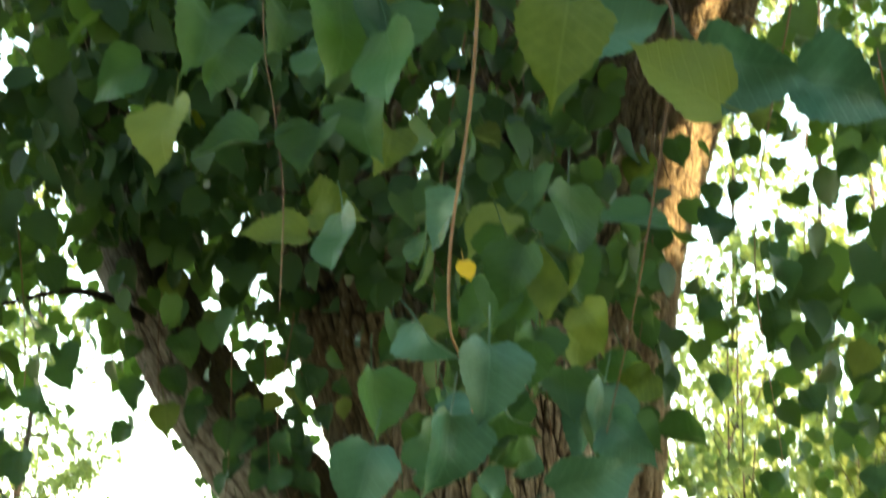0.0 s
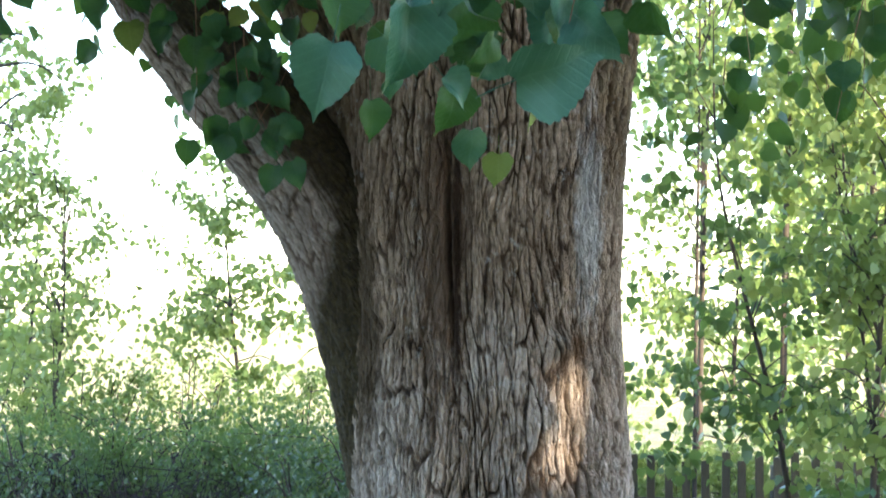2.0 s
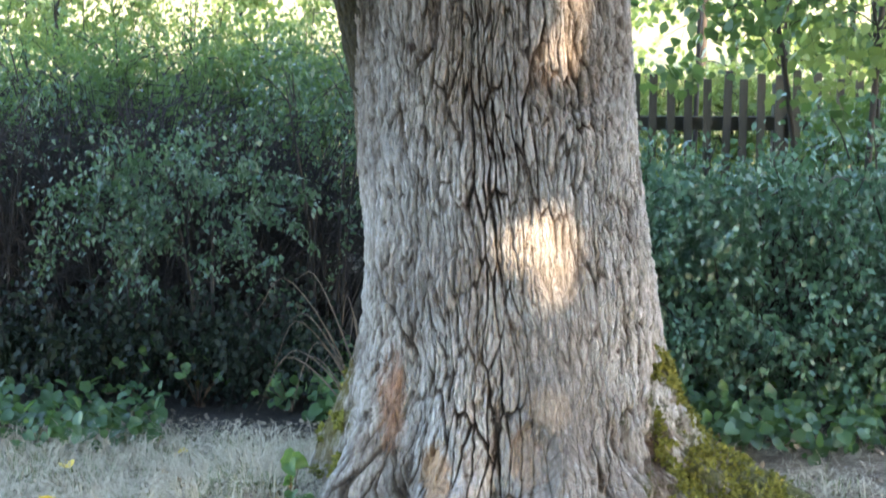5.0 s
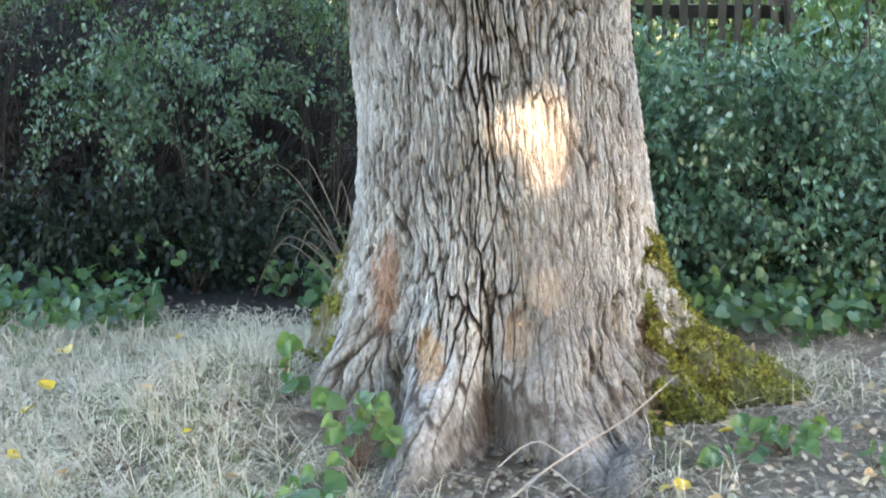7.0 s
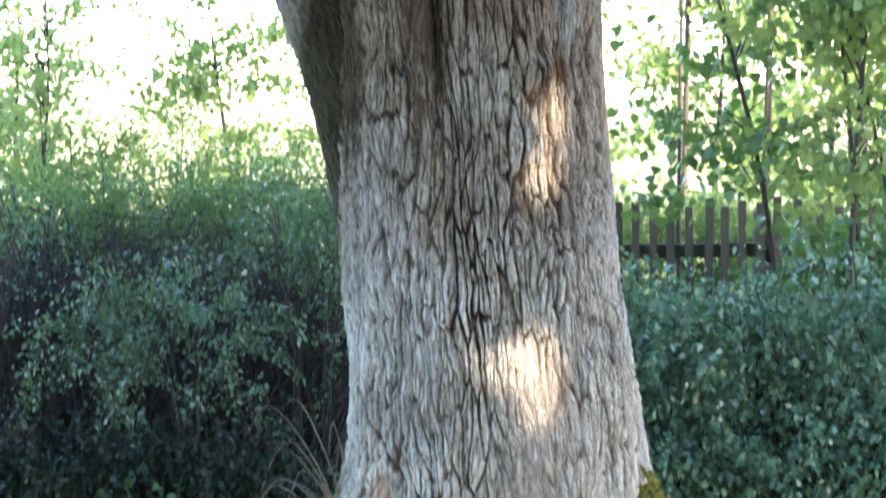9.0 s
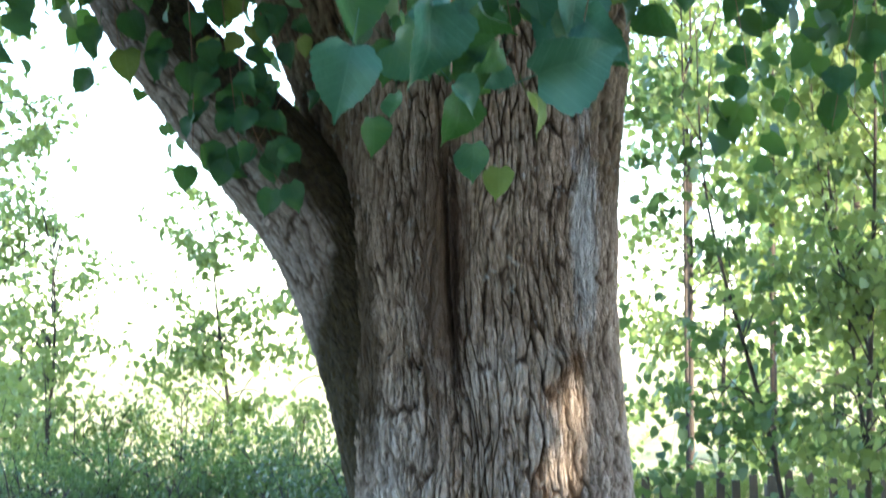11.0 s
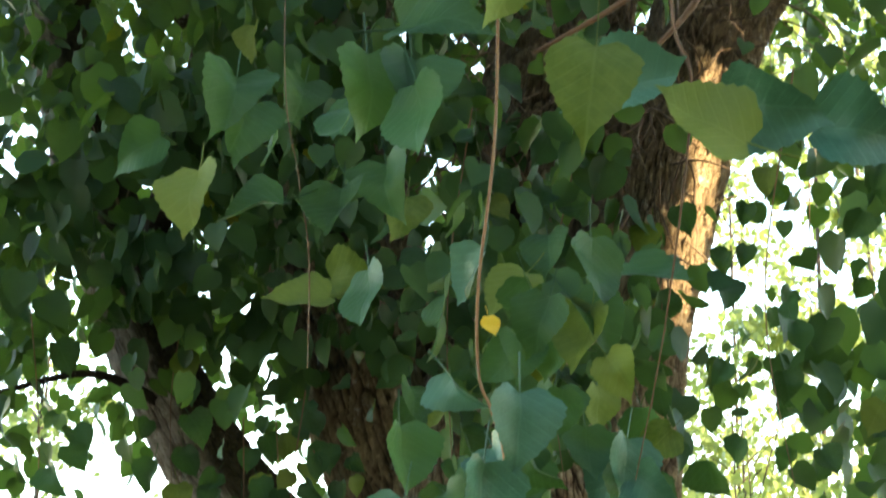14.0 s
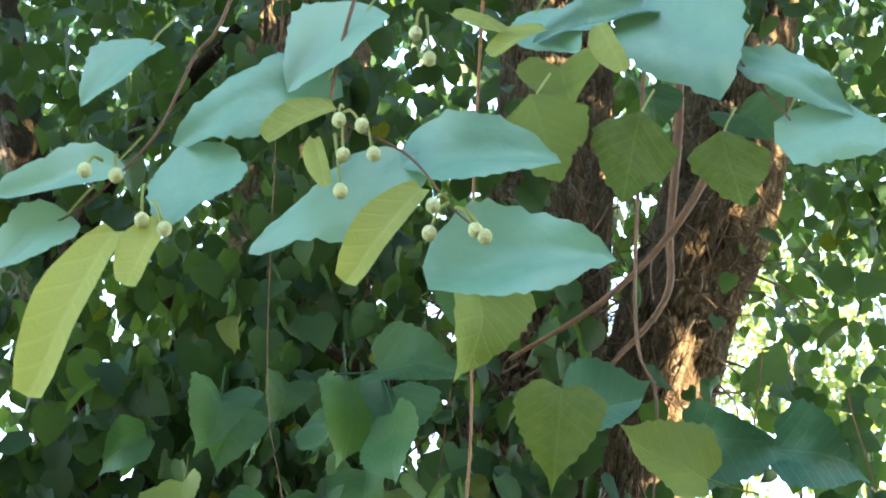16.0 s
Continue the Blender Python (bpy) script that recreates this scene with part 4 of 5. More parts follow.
# ---- trees beyond ----
def far_tree(at, height, spread, low, count, leaf, label, lean=0.0, trunk=0.06, material=None, name="young_tree", tight=0.10):
    ob = thing(name, label, "tree", "trees beyond the fence", at=at)
    rods = [[(0, 0, -0.1, trunk), (lean * 0.4, 0, height * 0.35, trunk * 0.8), (lean, 0.05, height * 0.7, trunk * 0.45), (lean * 1.1, 0, height, trunk * 0.12)]]
    v, f = tubes(rods, 8, 16)
    child("trunk", mesh_of("trunk", v, f, M_DARKWOOD, True), ob)
    arms, ends = [], []
    for k in range(26):
        s = rng.uniform(low / height, 0.95)
        a = rng.uniform(0, 6.28)
        r = spread * rng.uniform(0.5, 1.0) * (1.15 - 0.5 * s)
        p = np.array([lean * min(1, s * 1.3), 0, height * s])
        q = p + np.array([math.cos(a) * r, math.sin(a) * r, rng.uniform(-0.2, 0.5)])
        mid = (p + q) / 2 + np.array([0, 0, 0.12])
        arms.append([(*p, trunk * 0.3), (*mid, trunk * 0.18), (*q, trunk * 0.05)])
        for u in (0.4, 0.65, 0.85, 1.0):
            if rng.uniform() < 0.7:
                e = p + (q - p) * u + rng.normal(0, 0.10, 3)
                ends.append(e)
                arms.append([(*(p + (q - p) * u), trunk * 0.08), (*((p + (q - p) * u + e) / 2), trunk * 0.06), (*e, trunk * 0.03)])
    v, f = tubes(arms, 5, 8)
    child("brush", mesh_of("brush", v, f, M_DARKWOOD, True), ob, "thin dark branches", "stuff")
    ends = np.array(ends)
    share = rng.uniform(0.0, 1.0, len(ends)) ** 2 * 3 * count / len(ends)
    times = share.astype(int) + 1
    p = np.repeat(ends, times, axis=0)
    slope = np.repeat(rng.normal(0, 0.5, (len(ends), 1)), times, axis=0)
    p = p + rng.normal(0, 1, p.shape) * np.array([1.35, 1.2, 0.55]) * tight * np.repeat(rng.uniform(0.6, 1.3, (len(ends), 1)), times, axis=0)
    p[:, 2:] += slope * (p - np.repeat(ends, times, axis=0))[:, :1]
    v, f = random_leaves(p, leaf * rng.uniform(0.6, 1.2, len(p)), BIG_V, BIG_F, 0.5)
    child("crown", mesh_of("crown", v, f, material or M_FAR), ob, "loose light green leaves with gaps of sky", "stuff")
    return ob


LEAFY = "leafy tree with drooping branches beyond the fence"
YOUNG = "slender young tree with broad bluish-green leaves"
far_tree((1.55, 3.3, 0), 3.4, 0.6, 1.0, 1100, 0.062, YOUNG, -0.45, 0.016, M_YOUNG, tight=0.08)
far_tree((1.72, 3.0, 0), 3.8, 0.6, 1.0, 1500, 0.055, YOUNG, 0.15, 0.018, M_FAR, tight=0.08)
far_tree((1.95, 3.5, 0), 3.6, 0.7, 1.2, 1000, 0.062, YOUNG, -0.2, 0.014, M_YOUNG, tight=0.08)
far_tree((1.15, 5.0, 0), 4.4, 0.6, 1.9, 600, 0.055, YOUNG, 0.05, 0.016, tight=0.09)
far_tree((1.9, 9.0, 0), 2.6, 1.0, 0.4, 2200, 0.07, LEAFY, 0.1, 0.03, tight=0.12)
far_tree((3.1, 10.0, 0), 4.2, 1.3, 0.5, 3800, 0.075, LEAFY, 0.1, 0.03, tight=0.13)
far_tree((2.15, 3.2, 0), 3.5, 0.5, 1.2, 900, 0.06, YOUNG, -0.5, 0.012, tight=0.08)
far_tree((2.6, 3.0, 0), 4.0, 0.8, 0.8, 1800, 0.06, YOUNG, -0.3, 0.02, M_FAR, tight=0.09)
far_tree((1.35, 6.5, 0), 5.0, 1.1, 2.0, 1300, 0.06, YOUNG, 0.1, 0.022, tight=0.12)
far_tree((2.6, 5.6, 0), 6.8, 1.7, 2.2, 4600, 0.062, YOUNG, 0.2, 0.03, tight=0.12)
far_tree((-1.9, 7.5, 0), 2.95, 0.85, 1.2, 2300, 0.058, "leafy tree with a thin dark trunk beyond the fence", -0.2, 0.022, tight=0.085)
far_tree((-3.6, 7.2, 0), 3.0, 0.7, 0.8, 1900, 0.055, "leafy tree with drooping branches beyond the fence", 0.1, 0.02, tight=0.085)
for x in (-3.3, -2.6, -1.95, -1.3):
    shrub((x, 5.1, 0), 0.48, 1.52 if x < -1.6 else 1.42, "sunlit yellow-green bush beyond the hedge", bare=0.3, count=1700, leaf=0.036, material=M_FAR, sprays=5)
far_tree((-3.9, 6.5, 0), 5.0, 1.2, 1.2, 3600, 0.062, LEAFY, 0.3, 0.05, tight=0.12)
far_tree((3.8, 7.5, 0), 6.0, 1.8, 1.2, 4200, 0.07, LEAFY, 0.0, 0.08, tight=0.12)
far_tree((-2.75, 4.9, 0), 2.5, 0.5, 0.9, 900, 0.05, LEAFY, 0.1, 0.02, tight=0.09)
far_tree((-0.85, 5.2, 0), 2.7, 0.5, 1.5, 700, 0.05, "leafy tree with a thin dark trunk beyond the fence", -0.1, 0.022, tight=0.09)
TALL = "tall leafy tree in the light beyond the fence"
far_tree((1.9, 6.4, 0), 9.5, 1.3, 2.8, 3600, 0.068, TALL, 0.2, 0.026, tight=0.15)
far_tree((1.5, 7.6, 0), 9.0, 1.0, 3.0, 2800, 0.068, TALL, 0.1, 0.022, tight=0.14)
far_tree((3.0, 8.0, 0), 11.0, 1.8, 3.0, 3800, 0.075, TALL, -0.3, 0.03, tight=0.18)
far_tree((-4.7, 9.0, 0), 7.0, 1.3, 2.6, 1800, 0.075, TALL, -0.3, 0.02, tight=0.16)
for x, y, h, w in ((4.6, 13.0, 5.0, 2.2), (8.0, 15.0, 6.0, 2.6), (-8.0, 15.0, 4.6, 2.2)):
    far_tree((x, y, 0), h, w, 0.5, 4200, 0.10, "sunlit tree across the meadow", 0.2, 0.08, tight=0.22)


# ---- unseen trees added behind the camera, which block the low sun and sky ----
def shade_tree(at, half, low, high, count, label):
    ob = thing("shade_tree", label, "tree", "trees behind the viewer", at=at)
    v, f = tube([(0, 0, -0.1, 0.3), (0.1, 0, low, 0.24), (0, 0, high * 0.9, 0.08)], 10, 14)
    child("trunk", mesh_of("trunk", v, f, M_DARKWOOD, True), ob)
    n = count // 20
    d = rng.normal(0, 1, (n, 3))
    d /= np.linalg.norm(d, axis=1)[:, None]
    c = d * rng.uniform(0, 1, (n, 1)) ** 0.4 * np.array([half, half * 0.5, (high - low) / 2]) + np.array([0, 0, (high + low) / 2])
    p = np.repeat(c, 20, axis=0)
    p = p + rng.normal(0, 0.28, p.shape)
    w = p + np.array(at)
    p = p[out_of_sun(w, 0.10)]
    v, f = random_leaves(p, 0.17 * rng.uniform(0.7, 1.2, len(p)), BIG_V, BIG_F, 0.4)
    child("crown", mesh_of("crown", v, f, M_CROWN), ob, "dense green leaves", "stuff")


shade_tree((-1.8, -12.0, 0), 2.6, 0.8, 9.0, 20000, "broad leafy tree, unseen, added to shade the lime tree")
shade_tree((2.4, -11.5, 0), 2.6, 0.6, 6.0, 15000, "broad leafy tree, unseen, added to shade the lime tree")
for x in (4.4, 7.0, 9.8, 12.6, 15.4):
    shade_tree((x, -9.5, 0), 2.5, 1.6, 10.0, 26000, "broad leafy tree, unseen, added to shade the lime tree")


# ---- grass and low plants ----
def blades(name, n, rule, length, width, material, lie, label):
    tx, ty = rng.uniform(-1.9, 1.9, n // 14 + 1), rng.uniform(-1.5, 1.2, n // 14 + 1)
    pick = rng.integers(0, len(tx), n)
    x, y = tx[pick] + rng.normal(0, 0.018, n), ty[pick] + rng.normal(0, 0.018, n)
    lay = rng.uniform(0, 6.28, len(tx))[pick]
    keep = rule(x, y) & (np.hypot(x, y) > 0.5)
    x, y, lay = x[keep], y[keep], lay[keep]
    n = len(x)
    base = np.stack([x, y, ground_height(x, y) - 0.004], -1)
    a = lay + rng.normal(0, 0.8, n)
    ln = length * rng.uniform(0.4, 1.3, n)
    out = np.stack([np.cos(a), np.sin(a), np.zeros(n)], -1)
    side = np.stack([-np.sin(a), np.cos(a), np.zeros(n)], -1) * width
    bend = rng.uniform(*lie, n)
    up = np.array([0, 0, 1.0])
    mid = base + (out * bend[:, None] * 0.4 + up * np.maximum(0.12, 0.6 - 0.25 * bend)[:, None]) * ln[:, None]
    tip = base + (out * bend[:, None] + up * np.maximum(0.04, 0.9 - 0.55 * bend)[:, None]) * ln[:, None]
    v = np.stack([base - side, base + side, mid + side * 0.7, mid - side * 0.7, tip], 1).reshape(-1, 3)
    k = (np.arange(n) * 5)[:, None]
    me = mesh_of(name, v, [k + np.array([[0, 1, 2, 3]]), k + np.array([[3, 2, 4]])], material)
    thing(name, label, "grass", kind="stuff", data=me)


def left_side(x, y):
    return (vnoise(x * 2 + 9, y * 2 + 9, 71) + 0.9 * np.clip(-x - 0.25, -0.45, 0.6) > rng.uniform(0.25, 0.85, len(x))) & (y < 0.34 + 0.3 * vnoise(x * 3, y * 0, 74))


blades("dry_grass", 46000, left_side, 0.16, 0.0016, M_STRAW, (0.7, 2.0), "bleached dry grass on the soil beside the tree")
blades("green_grass", 36000, left_side, 0.065, 0.0012, M_GRASS, (0.2, 1.0), "short green grass among the straw")


def right_side(x, y):
    return (vnoise(x * 3 + 5, y * 3 + 2, 73) > rng.uniform(0.3, 1.1, len(x))) & (x > -0.1)


blades("dry_grass", 30000, right_side, 0.075, 0.0011, M_STRAW, (0.9, 2.4), "thin bleached straw scattered over trodden soil")


def ground_cover():
    n = 6500
    x, y = rng.uniform(-2.0, 2.2, n), rng.uniform(0.15, 1.5, n)
    edge = 0.20 + 0.28 * vnoise(x * 2, x * 0, 5)
    keep = (y > edge) & (vnoise(x * 3, y * 3, 6) > np.where(x < -0.3, 0.40, 0.36))
    x, y = x[keep], y[keep]
    p = np.stack([x, y, ground_height(x, y) + rng.uniform(0.02, 0.13, len(x))], -1)
    v, f = random_leaves(p, 0.046 * rng.uniform(0.4, 1.2, len(p)), LIME_V, LIME_F, 0.1, (0, -0.5, 1.0), 0.4)
    thing("ground_cover", "low heart-leaved ground cover under the shrubs", "ground cover", kind="stuff", data=mesh_of("ground_cover", v, f, M_COVER))


ground_cover()


# ---- near twigs with their leaves ----
def lime_leaf_mesh(name, material, seed, fold=0.0):
    """One heart-shaped leaf with a toothed edge, raised halves, a bent tip and its stalk; 1 long."""
    r = np.random.default_rng(seed)
    n = 19
    right = []
    for k in range(n):
        s = k / (n - 1)
        w = 0.51 * ((s + 0.05) / 0.27) ** 0.5 if s < 0.22 else 0.52 * (1 - ((s - 0.22) / 0.78) ** 2.1) ** 0.9
        tooth = 0.017 * (1 if k % 2 else -1) * (0 < k < n - 1)
        right.append((w + tooth, -0.07 * math.exp(-(s / 0.16) ** 2) * (1 if s < 0.3 else 0) + s * 1.02))
    right[-2] = (0.05, 1.0)
    right[-1] = (0.0, 1.13)
    lean, curl, cup, twist = r.uniform(-0.16, 0.16), r.uniform(-0.9, 0.25), r.uniform(-0.1, 0.85) + fold, r.uniform(-0.5, 0.5)

    def lift(x, y):
        return cup * abs(x) - 0.10 * abs(x) ** 2 + curl * max(0, y - 0.25) ** 2 + 0.03 * math.sin(9 * y + 3 * x + seed) + twist * x * y

    v, f = [], []
    for s in range(n):
        y = right[s][1]
        ym = max(0.0, y) if s else 0.0
        for k in (-1, -0.5, 0, 0.5, 1):
            x = right[s][0] * k + lean * y * y
            yy = ym + (y - ym) * abs(k)
            v.append((x, yy, lift(x, yy)))
    for s in range(n - 1):
        for k in range(4):
            a = s * 5 + k
            f.append((a, a + 1, a + 6, a + 5))
    me_v, me_f = np.array(v), np.array(f)
    sv, sf = tube([(0, 0.02, 0, 0.012), (0.01, -0.25, 0.03, 0.011), (0.03, -0.55, 0.10, 0.014)], 4, 5)
    return mesh_of(name, np.vstack([me_v, sv]), [me_f, sf + len(me_v)], material, True)


LEAF_MESHES = [[lime_leaf_mesh("leaf", m, 3 + k, fold) for k in range(9)] for m, fold in ((M_LEAF, 0.1), (M_UNDER, 0.0), (M_LIT_LEAF, 0.35))]


def set_leaf(parent, at, tip, face, size, tone, name="leaf"):
    """One leaf as an object of its own; at is the middle of its blade."""
    y = Vector(tip).normalized()
    x = y.cross(Vector(face)).normalized()
    z = x.cross(y)
    m = Matrix((x, y, z)).transposed().to_4x4()
    m.translation = Vector(at) - y * size * 0.5
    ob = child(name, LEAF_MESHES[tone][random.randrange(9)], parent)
    ob.matrix_basis = m @ Matrix.Diagonal((size * random.uniform(0.94, 1.06), size, size, 1))
    return ob


def twig(points, label="thin reddish-brown hanging twig", material=M_TWIG):
    pts = [(x, y, z, r * 0.52) for x, y, z, r in points]
    v, f = tube(pts, 7, 8 + 5 * len(pts))
    return child("twig", mesh_of("twig", v, f, material, True), lime_tree, label)


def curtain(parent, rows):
    """Leaves at their places: x, y, z, size, turn of the tip from straight down, tone (0 upper side, 1 underside, 2
    upper side with light put into its colour).
    """
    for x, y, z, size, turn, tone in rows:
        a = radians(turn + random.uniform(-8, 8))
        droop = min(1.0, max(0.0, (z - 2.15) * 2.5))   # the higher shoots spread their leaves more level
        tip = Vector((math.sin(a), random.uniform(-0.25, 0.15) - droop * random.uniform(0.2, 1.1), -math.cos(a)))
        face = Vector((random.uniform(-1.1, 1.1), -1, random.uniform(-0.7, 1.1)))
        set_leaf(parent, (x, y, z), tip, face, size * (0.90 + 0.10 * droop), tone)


near_twig = twig([(-0.02, -3.05, 3.3, 0.005), (-0.05, -3.07, 2.75, 0.0040), (-0.057, -3.07, 2.43, 0.0036), (-0.075, -3.07, 2.25, 0.0034), (-0.075, -3.07, 2.15, 0.0032),
                  (-0.062, -3.07, 2.11, 0.003), (-0.049, -3.07, 2.06, 0.002), (-0.05, -3.1, 1.98, 0.0012)], "thin orange-brown hanging twig", M_YOUNGTWIG)
left_twig = twig([(-0.33, -2.9, 3.2, 0.0018), (-0.325, -2.9, 2.62, 0.0014), (-0.30, -2.9, 2.44, 0.0014), (-0.284, -2.9, 2.34, 0.002), (-0.28, -2.9, 2.2, 0.0012)])
right_twig = twig([(0.20, -3.1, 3.2, 0.006), (0.13, -3.2, 2.55, 0.004), (0.145, -3.2, 2.41, 0.003), (0.12, -3.1, 2.2, 0.002), (0.09, -3.0, 2.05, 0.0012)])
woody_twig = twig([(0.33, -2.7, 3.6, 0.0187), (0.268, -2.7, 3.19, 0.0145), (0.256, -2.7, 3.07, 0.0136), (0.231, -2.7, 2.9, 0.0119), (0.219, -2.7, 2.79, 0.0102), (0.149, -2.7, 2.70, 0.0068), (0.05, -2.72, 2.6, 0.0034)])
side_twig = twig([(0.33, -2.75, 3.05, 0.0119), (0.278, -2.8, 2.93, 0.0127), (0.214, -2.8, 2.83, 0.0102), (0.114, -2.8, 2.73, 0.0085), (-0.012, -2.8, 2.65, 0.0051)])
curtain(left_twig, (
    (-0.42, -2.95, 2.40, 0.084, 0, 1), (-0.63, -2.42, 2.68, 0.084, -60, 0), (-0.39, -2.81, 2.55, 0.084, 0, 0), (-0.36, -2.52, 2.72, 0.084, 0, 0),
    (-0.17, -3.30, 2.37, 0.084, 0, 0), (-0.35, -2.93, 2.39, 0.084, -70, 0), (-0.32, -2.72, 2.34, 0.084, -75, 1), (-0.30, -2.29, 2.51, 0.084, 80, 1),
    (-0.25, -2.91, 2.39, 0.084, 0, 0), (-0.20, -2.84, 2.45, 0.084, 10, 0), (-0.22, -2.31, 2.61, 0.084, -10, 1), (-0.20, -3.01, 2.25, 0.084, 0, 0),
    (-0.15, -2.39, 2.43, 0.084, 0, 0), (-0.05, -2.61, 2.39, 0.084, -40, 1), (0.04, -2.99, 2.21, 0.084, -10, 1), (0.05, -3.01, 2.28, 0.084, 10, 0),
))
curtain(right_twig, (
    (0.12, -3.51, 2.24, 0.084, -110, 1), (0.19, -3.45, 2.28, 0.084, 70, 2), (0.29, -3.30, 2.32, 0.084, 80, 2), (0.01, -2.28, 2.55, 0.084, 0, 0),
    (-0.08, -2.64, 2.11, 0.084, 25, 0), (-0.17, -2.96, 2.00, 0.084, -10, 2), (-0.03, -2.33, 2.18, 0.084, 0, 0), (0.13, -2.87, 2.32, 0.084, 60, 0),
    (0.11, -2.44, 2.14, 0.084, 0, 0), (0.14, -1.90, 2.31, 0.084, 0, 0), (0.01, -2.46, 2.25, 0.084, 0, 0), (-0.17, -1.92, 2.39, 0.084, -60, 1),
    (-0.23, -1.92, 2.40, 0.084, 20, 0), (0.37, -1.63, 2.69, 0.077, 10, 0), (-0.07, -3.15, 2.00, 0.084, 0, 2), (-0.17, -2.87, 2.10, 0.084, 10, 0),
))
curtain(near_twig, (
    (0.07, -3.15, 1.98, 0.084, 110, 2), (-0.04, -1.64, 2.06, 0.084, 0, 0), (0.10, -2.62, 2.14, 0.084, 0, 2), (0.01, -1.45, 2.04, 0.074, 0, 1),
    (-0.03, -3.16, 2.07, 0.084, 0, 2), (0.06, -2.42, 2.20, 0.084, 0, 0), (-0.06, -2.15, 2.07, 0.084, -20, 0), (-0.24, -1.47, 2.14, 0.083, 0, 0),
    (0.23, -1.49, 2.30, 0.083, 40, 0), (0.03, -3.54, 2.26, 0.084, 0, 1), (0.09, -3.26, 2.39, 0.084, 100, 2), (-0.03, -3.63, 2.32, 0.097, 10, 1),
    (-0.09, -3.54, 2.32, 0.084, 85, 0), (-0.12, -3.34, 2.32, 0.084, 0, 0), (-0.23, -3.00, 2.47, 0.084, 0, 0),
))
curtain(side_twig, (
    (-0.37, -2.66, 2.59, 0.084, 20, 0), (0.05, -3.53, 2.60, 0.084, 0, 1), (0.28, -3.21, 2.76, 0.084, 20, 0), (-0.04, -3.43, 2.43, 0.084, 0, 0),
    (0.18, -3.07, 2.88, 0.084, 10, 0), (-0.13, -3.29, 2.37, 0.084, 0, 0), (-0.35, -3.07, 2.47, 0.084, 0, 0), (-0.24, -2.89, 2.52, 0.084, 0, 0),
    (-0.55, -1.93, 3.11, 0.071, 0, 1),
))


# More leaves of the lowest cluster, close about the ends of the twigs
for k in range(30):
    a, r = rng.uniform(0, 6.28), rng.uniform(0.05, 0.24)
    at = (0.0 + math.cos(a) * r, rng.uniform(-3.1, -2.2), 2.17 + math.sin(a) * r * 0.55)
    set_leaf(near_twig, at, (rng.normal(0, 0.7), rng.normal(-0.1, 0.5), -1), (rng.normal(0, 0.9), -1, rng.normal(0.2, 0.7)), rng.uniform(0.045, 0.075), int(rng.choice((0, 0, 0, 1, 2))))
bright = set_leaf(near_twig, (-0.066, -2.9, 2.25), (0.3, 0, -1), (0.4, -1, 0.1), 0.024, 1)


# ---- the spray close to the camera: leaves with skylight put into their colour, bracts and young fruit ----
spray = twig([(-0.02, -3.95, 2.75, 0.004), (-0.06, -3.99, 2.5, 0.003), (-0.092, -4.01, 2.37, 0.0026), (-0.107, -4.01, 2.296, 0.0022), (-0.102, -4.02, 2.262, 0.0018),
              (-0.063, -4.02, 2.236, 0.0015), (-0.038, -4.02, 2.201, 0.0012), (-0.022, -4.02, 2.186, 0.001)], "thin green-brown twig with leaves, bracts and fruit")
spray_left = twig([(-0.12, -3.98, 2.7, 0.004), (-0.17, -4.0, 2.38, 0.0026), (-0.194, -4.0, 2.32, 0.0022), (-0.211, -4.0, 2.27, 0.0018), (-0.235, -4.0, 2.237, 0.0015), (-0.262, -4.0, 2.212, 0.0012), (-0.30, -4.0, 2.2, 0.001)],
                  "thin green-brown twig with leaves, bracts and fruit")
spray_right = twig([(0.09, -3.97, 2.7, 0.004), (0.107, -4.0, 2.37, 0.0024), (0.115, -4.0, 2.344, 0.002), (0.135, -4.0, 2.30, 0.0016), (0.157, -4.0, 2.264, 0.0012)], "thin green-brown twig with leaves")


def spray_leaf_mesh(seed):
    """A broad leaf with shallow shoulders, coarse uneven teeth and a short bent tip; 1 long, 1 wide."""
    r = np.random.default_rng(seed)
    n, cols = 25, (-1, -0.66, -0.33, 0, 0.33, 0.66, 1)
    edge = [[0.5 * (min(1, (s / 24 + 0.03) / 0.30) ** 0.55) * (1 - max(0, (s / 24 - 0.30) / 0.70) ** 1.7) ** 0.85 * (1 + 0.10 * math.sin(7 * s / 24 + q)) + r.uniform(-0.03, 0.03) for s in range(n)] for q in r.uniform(0, 6, 2)]
    v, f = [], []
    bow, fold = r.uniform(-0.5, 0.2), r.uniform(-0.1, 0.4)
    for s in range(n):
        y = s / (n - 1)
        for k in cols:
            x = edge[int(k > 0)][s] * k if 0 < s < n - 1 else 0.0
            v.append((x, y - 0.10 * abs(k) * (1 - y) ** 3, fold * abs(x) + bow * (y - 0.3) ** 2 + 0.02 * math.sin(8 * y + 6 * x + seed) + 0.015 * math.cos(15 * x + 5 * y)))
    for s in range(n - 1):
        for k in range(6):
            i = s * 7 + k
            f.append((i, i + 1, i + 8, i + 7))
    return mesh_of("leaf", np.array(v), np.array(f), M_LIT_SPRAY, True)


SPRAY_LEAVES = [spray_leaf_mesh(70 + k) for k in range(6)]


